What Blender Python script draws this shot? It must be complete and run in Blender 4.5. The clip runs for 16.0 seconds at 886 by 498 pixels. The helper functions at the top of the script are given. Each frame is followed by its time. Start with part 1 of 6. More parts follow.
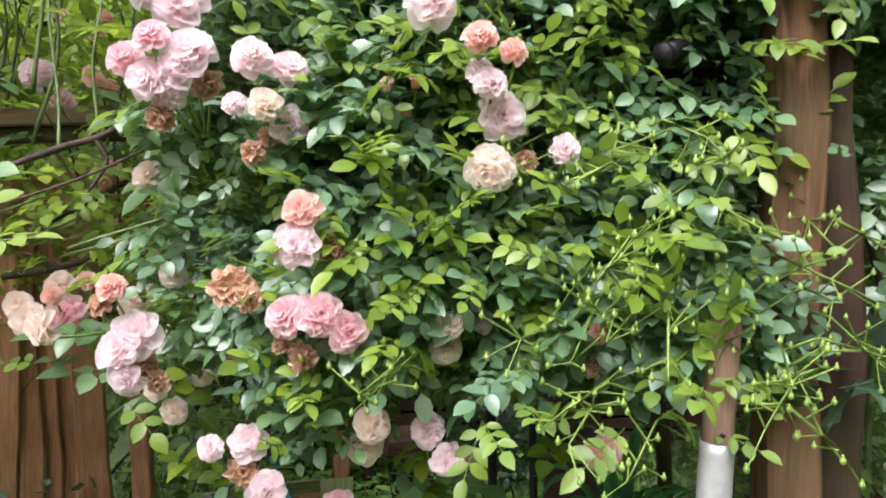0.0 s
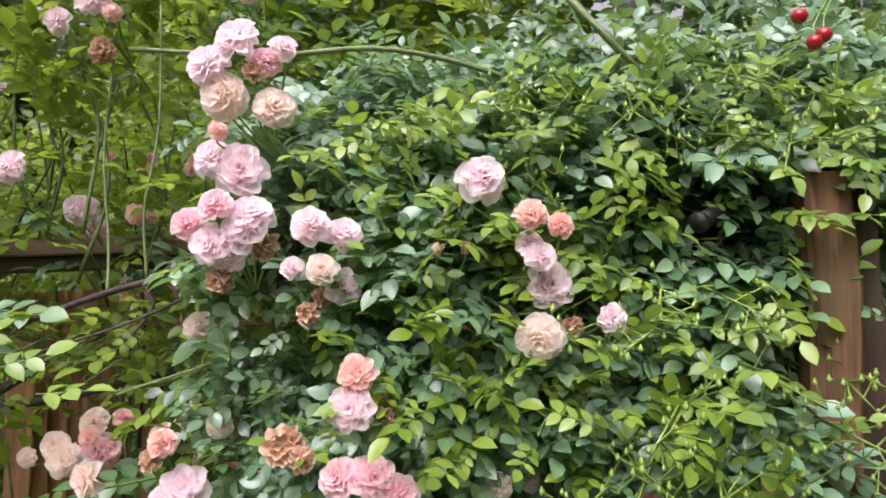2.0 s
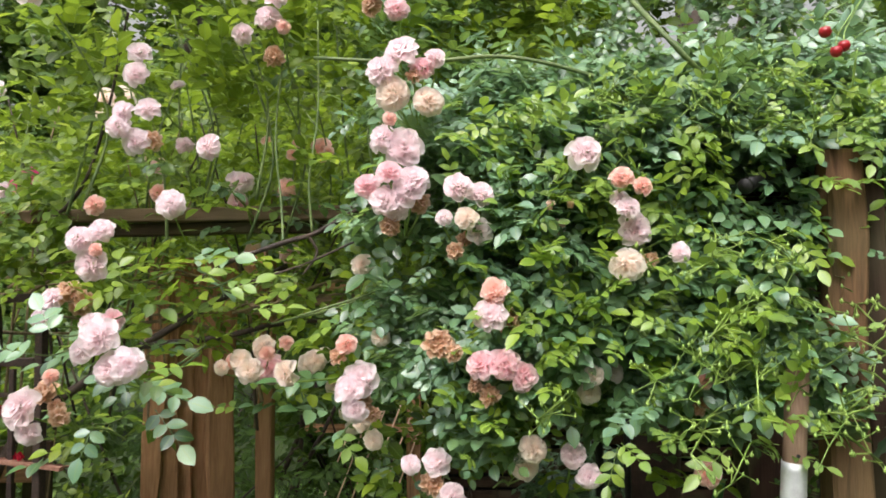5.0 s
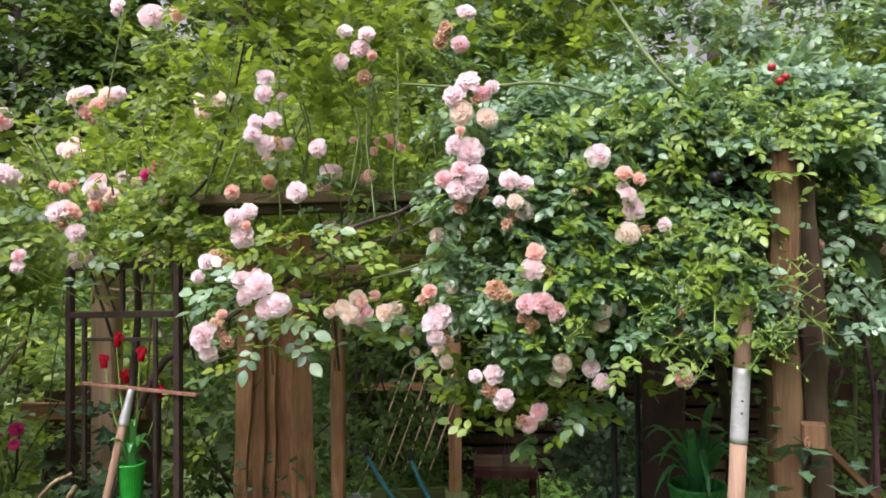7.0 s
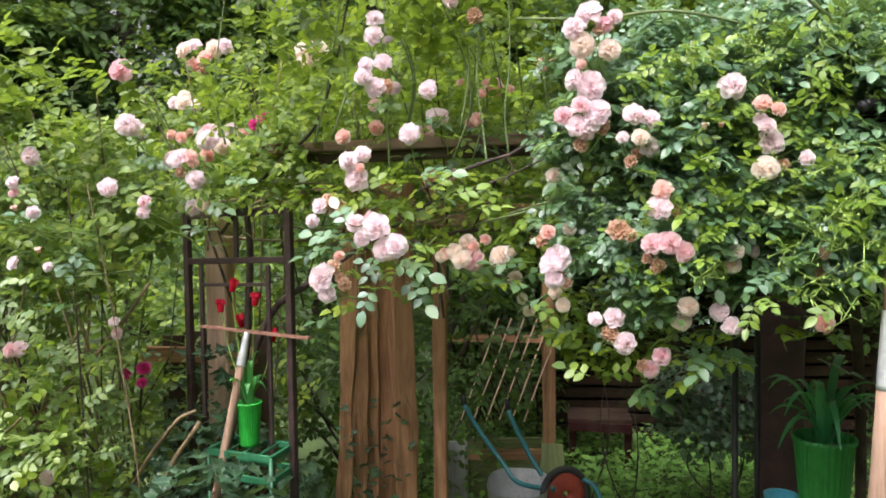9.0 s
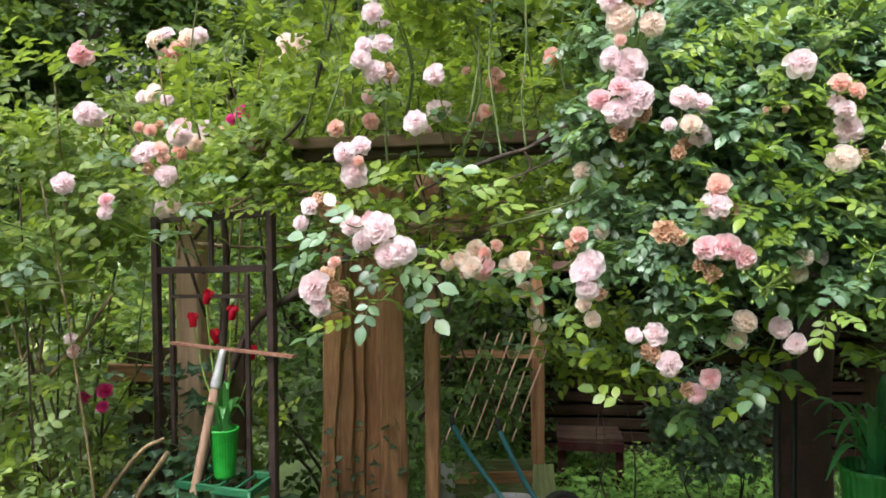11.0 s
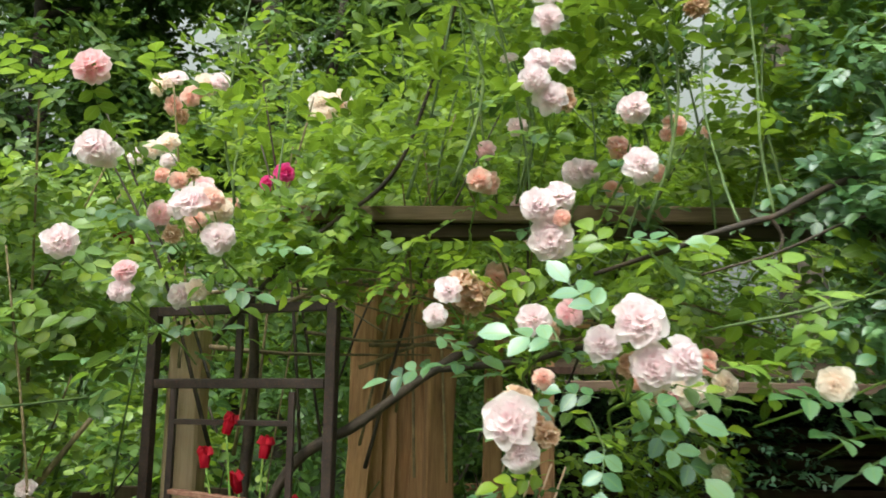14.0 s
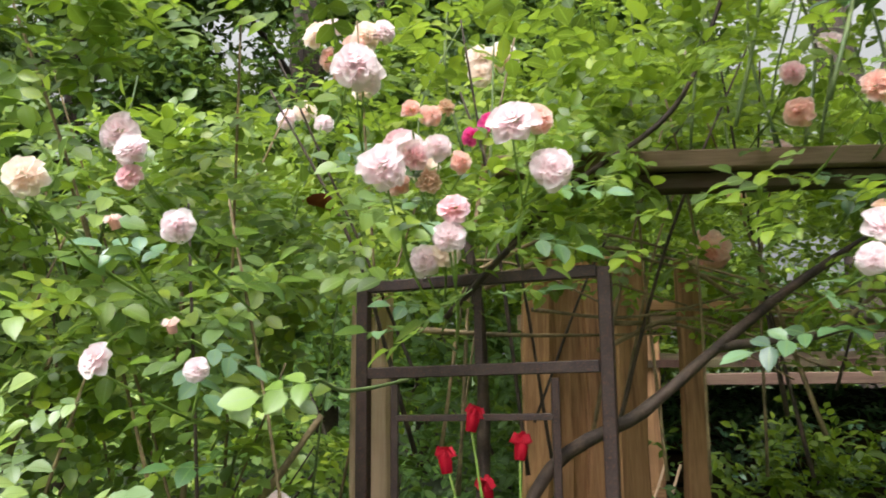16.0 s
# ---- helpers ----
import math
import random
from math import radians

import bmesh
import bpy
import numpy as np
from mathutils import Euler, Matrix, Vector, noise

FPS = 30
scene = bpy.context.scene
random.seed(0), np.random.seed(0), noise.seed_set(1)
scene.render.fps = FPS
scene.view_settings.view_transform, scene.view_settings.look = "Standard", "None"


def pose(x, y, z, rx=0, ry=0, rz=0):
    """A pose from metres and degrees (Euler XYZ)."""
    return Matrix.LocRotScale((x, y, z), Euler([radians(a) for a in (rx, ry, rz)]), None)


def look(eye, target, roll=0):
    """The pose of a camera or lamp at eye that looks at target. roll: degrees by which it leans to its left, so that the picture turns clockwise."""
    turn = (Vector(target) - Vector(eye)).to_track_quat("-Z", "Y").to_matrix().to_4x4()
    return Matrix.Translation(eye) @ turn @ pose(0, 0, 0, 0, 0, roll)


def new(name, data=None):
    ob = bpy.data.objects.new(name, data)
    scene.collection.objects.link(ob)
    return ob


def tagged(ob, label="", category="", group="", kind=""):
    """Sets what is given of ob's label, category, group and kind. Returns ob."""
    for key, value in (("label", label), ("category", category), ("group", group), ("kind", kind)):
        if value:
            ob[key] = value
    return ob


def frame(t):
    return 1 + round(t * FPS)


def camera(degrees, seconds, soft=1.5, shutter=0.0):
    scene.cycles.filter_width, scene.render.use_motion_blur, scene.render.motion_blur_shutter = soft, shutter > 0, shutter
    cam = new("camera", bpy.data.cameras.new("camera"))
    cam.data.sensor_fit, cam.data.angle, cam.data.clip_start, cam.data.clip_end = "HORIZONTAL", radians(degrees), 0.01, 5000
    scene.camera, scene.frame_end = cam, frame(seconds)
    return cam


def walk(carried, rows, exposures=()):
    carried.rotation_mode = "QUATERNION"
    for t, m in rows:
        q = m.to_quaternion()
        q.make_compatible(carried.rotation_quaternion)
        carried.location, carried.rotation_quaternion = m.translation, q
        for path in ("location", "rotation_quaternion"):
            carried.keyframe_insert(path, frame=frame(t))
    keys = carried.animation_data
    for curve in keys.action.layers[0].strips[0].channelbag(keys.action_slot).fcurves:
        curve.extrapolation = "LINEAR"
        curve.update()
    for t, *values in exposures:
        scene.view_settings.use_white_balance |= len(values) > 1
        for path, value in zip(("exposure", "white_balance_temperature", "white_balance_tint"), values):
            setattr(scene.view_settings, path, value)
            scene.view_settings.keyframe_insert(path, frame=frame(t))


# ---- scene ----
cam = camera(63.0, 16.0, soft=1.7, shutter=0.3)
PATH = [
    (0, (0.256, 0.907, 1.793), (0.4, 2.897, 1.662), -1.2),
    (0.5, (0.253, 0.89, 1.827), (0.446, 2.879, 1.763), -1.5),
    (1, (0.247, 0.881, 1.854), (0.416, 2.874, 1.858), -1.5),
    (1.5, (0.22, 0.878, 1.863), (0.396, 2.869, 1.938), -1.4),
    (2, (0.206, 0.882, 1.865), (0.353, 2.873, 1.989), -1.2),
    (2.5, (0.189, 0.885, 1.86), (0.308, 2.876, 2.007), -1.0),
    (3, (0.176, 0.886, 1.857), (0.279, 2.877, 2.011), -0.9),
    (3.5, (0.168, 0.886, 1.851), (0.253, 2.878, 2.003), -0.7),
    (4, (0.184, 0.797, 1.85), (0.175, 2.794, 1.954), -0.6),
    (4.2, (0.17, 0.759, 1.842), (0.173, 2.757, 1.942), -0.6),
    (6.3, (0.038, 0.263, 1.757), (0.045, 2.261, 1.845), -0.1),
    (6.5, (0.039, 0.207, 1.763), (0.024, 2.205, 1.831), -0.2),
    (7, (0.039, 0.151, 1.77), (-0.033, 2.149, 1.806), -0.5),
    (7.5, (0.025, 0.15, 1.766), (-0.111, 2.145, 1.783), -0.6),
    (8, (0.0, 0.156, 1.759), (-0.201, 2.146, 1.751), -0.6),
    (8.5, (-0.019, 0.16, 1.751), (-0.29, 2.141, 1.713), -0.7),
    (9, (-0.037, 0.172, 1.735), (-0.337, 2.148, 1.656), -0.8),
    (9.2, (-0.046, 0.172, 1.733), (-0.347, 2.146, 1.633), -0.8),
    (11.3, (-0.165, 0.414, 1.707), (-0.358, 2.405, 1.698), -0.1),
    (11.5, (-0.181, 0.436, 1.704), (-0.347, 2.429, 1.73), 0.3),
    (12, (-0.259, 0.531, 1.699), (-0.337, 2.527, 1.801), 0.2),
    (12.5, (-0.369, 0.644, 1.689), (-0.35, 2.638, 1.842), -0.8),
    (13, (-0.451, 0.707, 1.692), (-0.422, 2.699, 1.869), -0.4),
    (13.5, (-0.512, 0.785, 1.691), (-0.515, 2.773, 1.911), 0.1),
    (14, (-0.612, 0.89, 1.69), (-0.644, 2.871, 1.965), 0.9),
    (14.5, (-0.706, 0.971, 1.666), (-0.746, 2.946, 1.978), 0.9),
    (15, (-0.844, 1.063, 1.666), (-0.885, 3.035, 1.994), 0.1),
    (15.5, (-0.971, 1.105, 1.654), (-1.009, 3.079, 1.97), -0.3),
    (16, (-1.077, 1.155, 1.64), (-1.135, 3.133, 1.929), -0.5),
]
walk(cam, [(t, look(eye, target, roll)) for t, eye, target, roll in PATH], [(0.0, 0.26, 6370, 18), (1.0, 0.18, 6370, 26), (2.0, 0.04, 6370, 24), (2.5, 0.02, 6470, 17), (4.0, 0.04, 6570, 9), (6.5, 0.1, 6470, 17), (8.0, 0.14, 6370, 20), (9.0, 0.28, 6370, 15), (12.0, 0.14, 6420, 7), (13.5, 0.14, 6450, -7), (15.0, 0.1, 6430, -5), (16.0, 0.3, 6430, 8)])

# ---- world and sun ----
world = bpy.data.worlds.new("world")
scene.world = world
world.use_nodes = True
wn = world.node_tree.nodes
sky = wn.new("ShaderNodeTexSky")
sky.sky_type = "NISHITA"
sky.sun_disc = False
sky.sun_elevation = radians(55)
sky.sun_rotation = radians(200)
sky.dust_density = 10.0
sky.air_density = 1.0
sky.ozone_density = 0.5
grey = wn.new("ShaderNodeRGBToBW")
veil = wn.new("ShaderNodeMix")   # thin cloud takes most of the blue out of the sky
veil.data_type = "RGBA"
veil.inputs[0].default_value = 0.93
world.node_tree.links.new(sky.outputs[0], grey.inputs[0])
world.node_tree.links.new(sky.outputs[0], veil.inputs[6])
bright = wn.new("ShaderNodeMath")   # lit cloud is brighter than clear sky
bright.operation = "MULTIPLY"
up = wn.new("ShaderNodeTexCoord")   # an overcast sky is brightest overhead
split = wn.new("ShaderNodeSeparateXYZ")
rise = wn.new("ShaderNodeMath")
rise.operation = "MULTIPLY_ADD"
rise.inputs[1].default_value = 2.1
rise.inputs[2].default_value = 0.32
rise.use_clamp = False
world.node_tree.links.new(up.outputs["Generated"], split.inputs[0])
world.node_tree.links.new(split.outputs[2], rise.inputs[0])
world.node_tree.links.new(rise.outputs[0], bright.inputs[1])
cloud = wn.new("ShaderNodeMath")   # the cloud away from the sun is still bright
cloud.operation = "MAXIMUM"
cloud.inputs[1].default_value = 3.6
world.node_tree.links.new(grey.outputs[0], cloud.inputs[0])
world.node_tree.links.new(cloud.outputs[0], bright.inputs[0])
world.node_tree.links.new(bright.outputs[0], veil.inputs[7])
world.node_tree.links.new(veil.outputs[2], wn["Background"].inputs[0])
wn["Background"].inputs[1].default_value = 0.15

sun_data = bpy.data.lights.new("sun", "SUN")
sun_data.energy = 1.85
sun_data.angle = radians(34)
sun_data.color = (1.0, 0.96, 0.9)
sun = new("sun", sun_data)
sun.matrix_world = look((-4.5, -3.8, 11), (0, 2, 1))


# ---- materials ----
def material(name):
    m = bpy.data.materials.new(name)
    m.use_nodes = True
    nt = m.node_tree
    return m, nt, nt.nodes["Principled BSDF"], nt.nodes["Material Output"]


def node(nt, kind, **inputs):
    n = nt.nodes.new("ShaderNode" + kind)
    for k, v in inputs.items():
        n.inputs[k.replace("_", " ")].default_value = v
    return n


def ramp(nt, fac, stops):
    r = nt.nodes.new("ShaderNodeValToRGB")
    e = r.color_ramp.elements
    while len(e) < len(stops):
        e.new(0.5)
    for el, (p, c) in zip(e, stops):
        el.position, el.color = p, (*c, 1)
    nt.links.new(fac, r.inputs[0])
    return r.outputs[0]


def maths(nt, op, a, b=0.0):
    n = nt.nodes.new("ShaderNodeMath")
    n.operation = op
    for i, v in enumerate((a, b)):
        if isinstance(v, (int, float)):
            n.inputs[i].default_value = v
        else:
            nt.links.new(v, n.inputs[i])
    return n.outputs[0]


def mix_colour(nt, fac, a, b, mode="MIX"):
    n = nt.nodes.new("ShaderNodeMix")
    n.data_type, n.blend_type = "RGBA", mode
    for sock, v in ((n.inputs[0], fac), (n.inputs[6], a), (n.inputs[7], b)):
        if isinstance(v, (int, float)):
            sock.default_value = v
        elif isinstance(v, tuple):
            sock.default_value = (*v, 1)
        else:
            nt.links.new(v, sock)
    return n.outputs[2]


def leaf_material(name, stops, rough=0.4, through_light=0.3, vein=(0.2, 0.3, 0.08), gloss=0.5, wet=0.15, painted_sheen=0.0):
    """Leaves: a colour for each leaf, a paler midrib, faint side veins, light shining through."""
    m, nt, bsdf, out = material(name)
    geo = node(nt, "NewGeometry")
    info = node(nt, "ObjectInfo")
    r = maths(nt, "FRACT", maths(nt, "ADD", geo.outputs["Random Per Island"], info.outputs["Random"]))
    col = ramp(nt, r, stops)
    blotch = node(nt, "TexNoise", Scale=60.0, Detail=3.0)
    col = mix_colour(nt, 0.2, col, blotch.outputs[0], "SOFT_LIGHT")
    if painted_sheen:   # sky sheen painted into the colour: pale bluish patches on some sprays
        patch = node(nt, "TexNoise", Scale=9.0, Detail=2.0)
        nt.links.new(geo.outputs["Position"], patch.inputs["Vector"])
        patch = ramp(nt, patch.outputs[0], [(0.42, (0, 0, 0)), (0.62, (1, 1, 1))])
        col = mix_colour(nt, maths(nt, "MULTIPLY", patch, painted_sheen), col, (0.27, 0.41, 0.37))
    uv = node(nt, "UVMap")
    sep = node(nt, "SeparateXYZ")
    nt.links.new(uv.outputs[0], sep.inputs[0])
    off = maths(nt, "ABSOLUTE", maths(nt, "SUBTRACT", sep.outputs[0], 0.5))
    rib = maths(nt, "LESS_THAN", off, 0.045)
    side = maths(nt, "SINE", maths(nt, "MULTIPLY", maths(nt, "SUBTRACT", sep.outputs[1], maths(nt, "MULTIPLY", off, 0.5)), 44.0))
    side = maths(nt, "MULTIPLY", maths(nt, "GREATER_THAN", side, 0.86), 0.3)
    col = mix_colour(nt, maths(nt, "MULTIPLY", maths(nt, "MAXIMUM", rib, side), 0.55), col, vein)
    nt.links.new(col, bsdf.inputs["Base Color"])
    bsdf.inputs["Roughness"].default_value = rough
    bsdf.inputs["Specular IOR Level"].default_value = gloss
    bsdf.inputs["Coat Weight"].default_value = wet
    bsdf.inputs["Coat Roughness"].default_value = 0.4
    bump = node(nt, "Bump", Strength=0.25, Distance=0.002)
    nt.links.new(side, bump.inputs["Height"])
    nt.links.new(bump.outputs[0], bsdf.inputs["Normal"])
    tr = node(nt, "BsdfTranslucent")
    warm = mix_colour(nt, 0.5, col, (0.35, 0.5, 0.05), "MIX")
    nt.links.new(warm, tr.inputs[0])
    mx = node(nt, "MixShader")
    mx.inputs[0].default_value = through_light
    nt.links.new(bsdf.outputs[0], mx.inputs[1])
    nt.links.new(tr.outputs[0], mx.inputs[2])
    nt.links.new(mx.outputs[0], out.inputs[0])
    return m


def petal_material(name, inner, outer, edge, rough=0.6, through_light=0.6):
    """Petals: deeper towards the base, paler at the rim, with soft blotches."""
    m, nt, bsdf, out = material(name)
    uv = node(nt, "UVMap")
    sep = node(nt, "SeparateXYZ")
    nt.links.new(uv.outputs[0], sep.inputs[0])
    col = ramp(nt, sep.outputs[1], [(0.0, inner), (0.55, outer), (1.0, edge)])
    geo = node(nt, "NewGeometry")
    info = node(nt, "ObjectInfo")
    r = maths(nt, "FRACT", maths(nt, "ADD", geo.outputs["Random Per Island"], info.outputs["Random"]))
    col = mix_colour(nt, maths(nt, "MULTIPLY", r, 0.35), col, inner)
    n = node(nt, "TexNoise", Scale=90.0, Detail=4.0)
    col = mix_colour(nt, 0.12, col, n.outputs[0], "SOFT_LIGHT")
    nt.links.new(col, bsdf.inputs["Base Color"])
    bsdf.inputs["Roughness"].default_value = rough
    bsdf.inputs["Specular IOR Level"].default_value = 0.25
    tr = node(nt, "BsdfTranslucent")
    nt.links.new(col, tr.inputs[0])
    mx = node(nt, "MixShader")
    mx.inputs[0].default_value = through_light
    nt.links.new(bsdf.outputs[0], mx.inputs[1])
    nt.links.new(tr.outputs[0], mx.inputs[2])
    nt.links.new(mx.outputs[0], out.inputs[0])
    return m


def wood_material(name, light, dark, grain=28.0, rough=0.75, stain=(0.12, 0.12, 0.06)):
    """Sawn timber whose grain runs along its own z."""
    m, nt, bsdf, out = material(name)
    tc = node(nt, "TexCoord")
    mp = node(nt, "Mapping")
    mp.inputs["Scale"].default_value = (1, 1, 0.06)
    nt.links.new(tc.outputs["Object"], mp.inputs[0])
    info = node(nt, "ObjectInfo")
    g = node(nt, "TexNoise", Scale=grain, Detail=6.0, Roughness=0.65, Distortion=0.8)
    nt.links.new(mp.outputs[0], g.inputs[0])
    fine = node(nt, "TexNoise", Scale=grain * 9, Detail=4.0)
    nt.links.new(mp.outputs[0], fine.inputs[0])
    col = ramp(nt, g.outputs[0], [(0.3, dark), (0.55, light), (0.75, tuple(c * 1.15 for c in light))])
    col = mix_colour(nt, 0.5, col, fine.outputs[0], "SOFT_LIGHT")
    big = node(nt, "TexNoise", Scale=3.2, Detail=4.0)
    nt.links.new(tc.outputs["Object"], big.inputs[0])
    mask = ramp(nt, big.outputs[0], [(0.45, (0, 0, 0)), (0.7, (1, 1, 1))])
    col = mix_colour(nt, maths(nt, "MULTIPLY", mask, 0.6), col, stain)
    tone = maths(nt, "ADD", 0.8, maths(nt, "MULTIPLY", info.outputs["Random"], 0.35))
    col = mix_colour(nt, 1.0, col, tone, "MULTIPLY")
    nt.links.new(col, bsdf.inputs["Base Color"])
    bsdf.inputs["Roughness"].default_value = rough
    bsdf.inputs["Specular IOR Level"].default_value = 0.15
    bump = node(nt, "Bump", Strength=0.6, Distance=0.004)
    nt.links.new(mix_colour(nt, 0.4, g.outputs[0], fine.outputs[0]), bump.inputs["Height"])
    nt.links.new(bump.outputs[0], bsdf.inputs["Normal"])
    return m


def surface(name, a, b, scale=12.0, rough=0.6, metal=0.0, bump=0.2, rust=None):
    """A painted, cast or earthen surface with two scales of variation."""
    m, nt, bsdf, out = material(name)
    tc = node(nt, "TexCoord")
    n1 = node(nt, "TexNoise", Scale=scale, Detail=6.0, Roughness=0.6)
    n2 = node(nt, "TexNoise", Scale=scale * 8, Detail=3.0)
    nt.links.new(tc.outputs["Object"], n1.inputs[0])
    nt.links.new(tc.outputs["Object"], n2.inputs[0])
    col = ramp(nt, n1.outputs[0], [(0.35, a), (0.65, b)])
    col = mix_colour(nt, 0.4, col, n2.outputs[0], "SOFT_LIGHT")
    if rust:
        spots = ramp(nt, n2.outputs[0], [(0.58, (0, 0, 0)), (0.66, (1, 1, 1))])
        col = mix_colour(nt, maths(nt, "MULTIPLY", spots, 0.7), col, rust)
    nt.links.new(col, bsdf.inputs["Base Color"])
    bsdf.inputs["Roughness"].default_value = rough
    bsdf.inputs["Metallic"].default_value = metal
    bp = node(nt, "Bump", Strength=bump, Distance=0.004)
    nt.links.new(n2.outputs[0], bp.inputs["Height"])
    nt.links.new(bp.outputs[0], bsdf.inputs["Normal"])
    return m


GREEN_RIGHT = leaf_material("rose_leaf_deep", [(0.0, (0.018, 0.055, 0.018)), (0.35, (0.042, 0.11, 0.034)), (0.7, (0.094, 0.205, 0.074)), (1.0, (0.185, 0.315, 0.125))], 0.34, 0.3, gloss=0.7, wet=0.35, painted_sheen=0.28)
GREEN_LEFT = leaf_material("rose_leaf_bright", [(0.0, (0.03, 0.06, 0.006)), (0.4, (0.095, 0.158, 0.012)), (0.75, (0.18, 0.262, 0.016)), (1.0, (0.3, 0.38, 0.03))], 0.45, 0.44, gloss=0.4, wet=0.08)
# Brighter copy of the bright rose leaf: extra light is put into the colour.
GREEN_LIT = leaf_material("rose_leaf_lit", [(0.0, (0.085, 0.15, 0.01)), (0.4, (0.165, 0.26, 0.015)), (0.75, (0.26, 0.36, 0.02)), (1.0, (0.38, 0.45, 0.04))], 0.4, 0.44, gloss=0.6, wet=0.3, painted_sheen=0.22)
GREEN_PALE = leaf_material("low_rose_leaf", [(0.0, (0.17, 0.25, 0.045)), (0.5, (0.28, 0.39, 0.08)), (1.0, (0.44, 0.54, 0.15))], 0.36, 0.46, gloss=0.7, wet=0.4, painted_sheen=0.4)
# Paler, bluer leaf: reflected sky sheen is put into its base colours.
GREEN_SHEEN = leaf_material("rose_leaf_sheen", [(0.0, (0.07, 0.165, 0.075)), (0.5, (0.125, 0.255, 0.13)), (1.0, (0.23, 0.38, 0.2))], 0.36, 0.35, gloss=0.85, wet=0.5, painted_sheen=0.4)
GREEN_YOUNG = leaf_material("rose_leaf_young", [(0.0, (0.12, 0.21, 0.02)), (0.5, (0.19, 0.31, 0.028)), (1.0, (0.31, 0.43, 0.05))], 0.38, 0.42, gloss=0.6, wet=0.35, painted_sheen=0.12)
GREEN_TREE = leaf_material("tree_leaf", [(0.0, (0.02, 0.05, 0.014)), (0.5, (0.036, 0.082, 0.02)), (1.0, (0.085, 0.16, 0.028))], 0.55, 0.3, gloss=0.3, wet=0.0)
GREEN_IVY = leaf_material("ivy_leaf", [(0.0, (0.022, 0.055, 0.03)), (0.5, (0.035, 0.085, 0.045)), (1.0, (0.07, 0.14, 0.06))], 0.35, 0.15, (0.16, 0.24, 0.16))
GREEN_STRAP = leaf_material("strap_leaf", [(0.0, (0.03, 0.2, 0.07)), (1.0, (0.05, 0.3, 0.1))], 0.35, 0.2, (0.05, 0.22, 0.08))
GREEN_STRAP_PALE = leaf_material("strap_leaf_pale", [(0.0, (0.05, 0.26, 0.06)), (1.0, (0.09, 0.36, 0.08))], 0.4, 0.3, (0.12, 0.36, 0.1))
GRASS = leaf_material("grass_blade", [(0.0, (0.1, 0.24, 0.045)), (0.5, (0.17, 0.36, 0.07)), (1.0, (0.26, 0.46, 0.1))], 0.5, 0.35)
PETAL = {
    "p": petal_material("petal_pink", (0.945, 0.617, 0.657), (0.955, 0.736, 0.776), (0.960, 0.805, 0.836)),
    "w": petal_material("petal_white", (0.950, 0.79, 0.81), (0.955, 0.85, 0.885), (0.960, 0.882, 0.92)),
    "c": petal_material("petal_cream", (0.955, 0.805, 0.706), (0.960, 0.866, 0.805), (0.964, 0.895, 0.855)),
    "k": petal_material("petal_peach", (0.945, 0.597, 0.527), (0.955, 0.696, 0.637), (0.960, 0.776, 0.727)),
    "b": petal_material("petal_spent", (0.5, 0.27, 0.16), (0.76, 0.52, 0.37), (0.88, 0.69, 0.57), 0.8, 0.4),
    "m": petal_material("petal_magenta", (0.74, 0.03, 0.26), (0.85, 0.07, 0.38), (0.9, 0.18, 0.5)),
    "r": petal_material("petal_red", (0.5, 0.006, 0.03), (0.66, 0.012, 0.045), (0.7, 0.03, 0.07)),
}
STEM = surface("rose_stem", (0.12, 0.21, 0.035), (0.25, 0.35, 0.07), 30, 0.5)
CANE = surface("rose_cane", (0.02, 0.012, 0.009), (0.065, 0.04, 0.027), 26, 0.75, bump=0.5)
CANE_OLIVE = surface("rose_cane_olive", (0.1, 0.075, 0.038), (0.27, 0.19, 0.1), 24, 0.7, bump=0.5)
CANE_GREEN = surface("rose_cane_green", (0.06, 0.1, 0.03), (0.13, 0.17, 0.05), 22, 0.6)
WOOD = wood_material("weathered_timber", (0.44, 0.24, 0.125), (0.13, 0.065, 0.036), stain=(0.16, 0.085, 0.043))
WOOD_PALE = wood_material("pale_timber", (0.8, 0.55, 0.4), (0.55, 0.35, 0.24), 34, 0.7, (0.2, 0.16, 0.1))
WOOD_POLE = wood_material("turned_handle", (0.34, 0.22, 0.16), (0.22, 0.13, 0.09), 60, 0.55, (0.26, 0.17, 0.12))
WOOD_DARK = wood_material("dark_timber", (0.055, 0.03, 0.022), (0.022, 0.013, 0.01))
WOOD_POST = wood_material("old_post_timber", (0.16, 0.085, 0.045), (0.035, 0.018, 0.01), 38)
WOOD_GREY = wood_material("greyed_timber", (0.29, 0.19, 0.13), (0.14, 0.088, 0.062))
WOOD_RAFTER = wood_material("red_brown_timber", (0.14, 0.085, 0.068), (0.07, 0.04, 0.032))
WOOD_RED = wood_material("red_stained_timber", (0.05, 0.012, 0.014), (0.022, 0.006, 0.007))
BARK = surface("bark", (0.03, 0.022, 0.018), (0.09, 0.065, 0.05), 9, 0.9, bump=1.0)
IRON = surface("brown_iron", (0.035, 0.022, 0.022), (0.06, 0.038, 0.036), 40, 0.5, 0.3, 0.3, (0.12, 0.05, 0.03))
IRON_BLACK = surface("black_iron", (0.012, 0.012, 0.014), (0.025, 0.022, 0.024), 40, 0.5, 0.3)
STEEL = surface("galvanised_steel", (0.55, 0.55, 0.58), (0.7, 0.7, 0.73), 20, 0.42, 0.45, 0.1)
RUST = surface("rusted_steel", (0.22, 0.09, 0.06), (0.38, 0.2, 0.15), 50, 0.8, 0.2, 0.5)
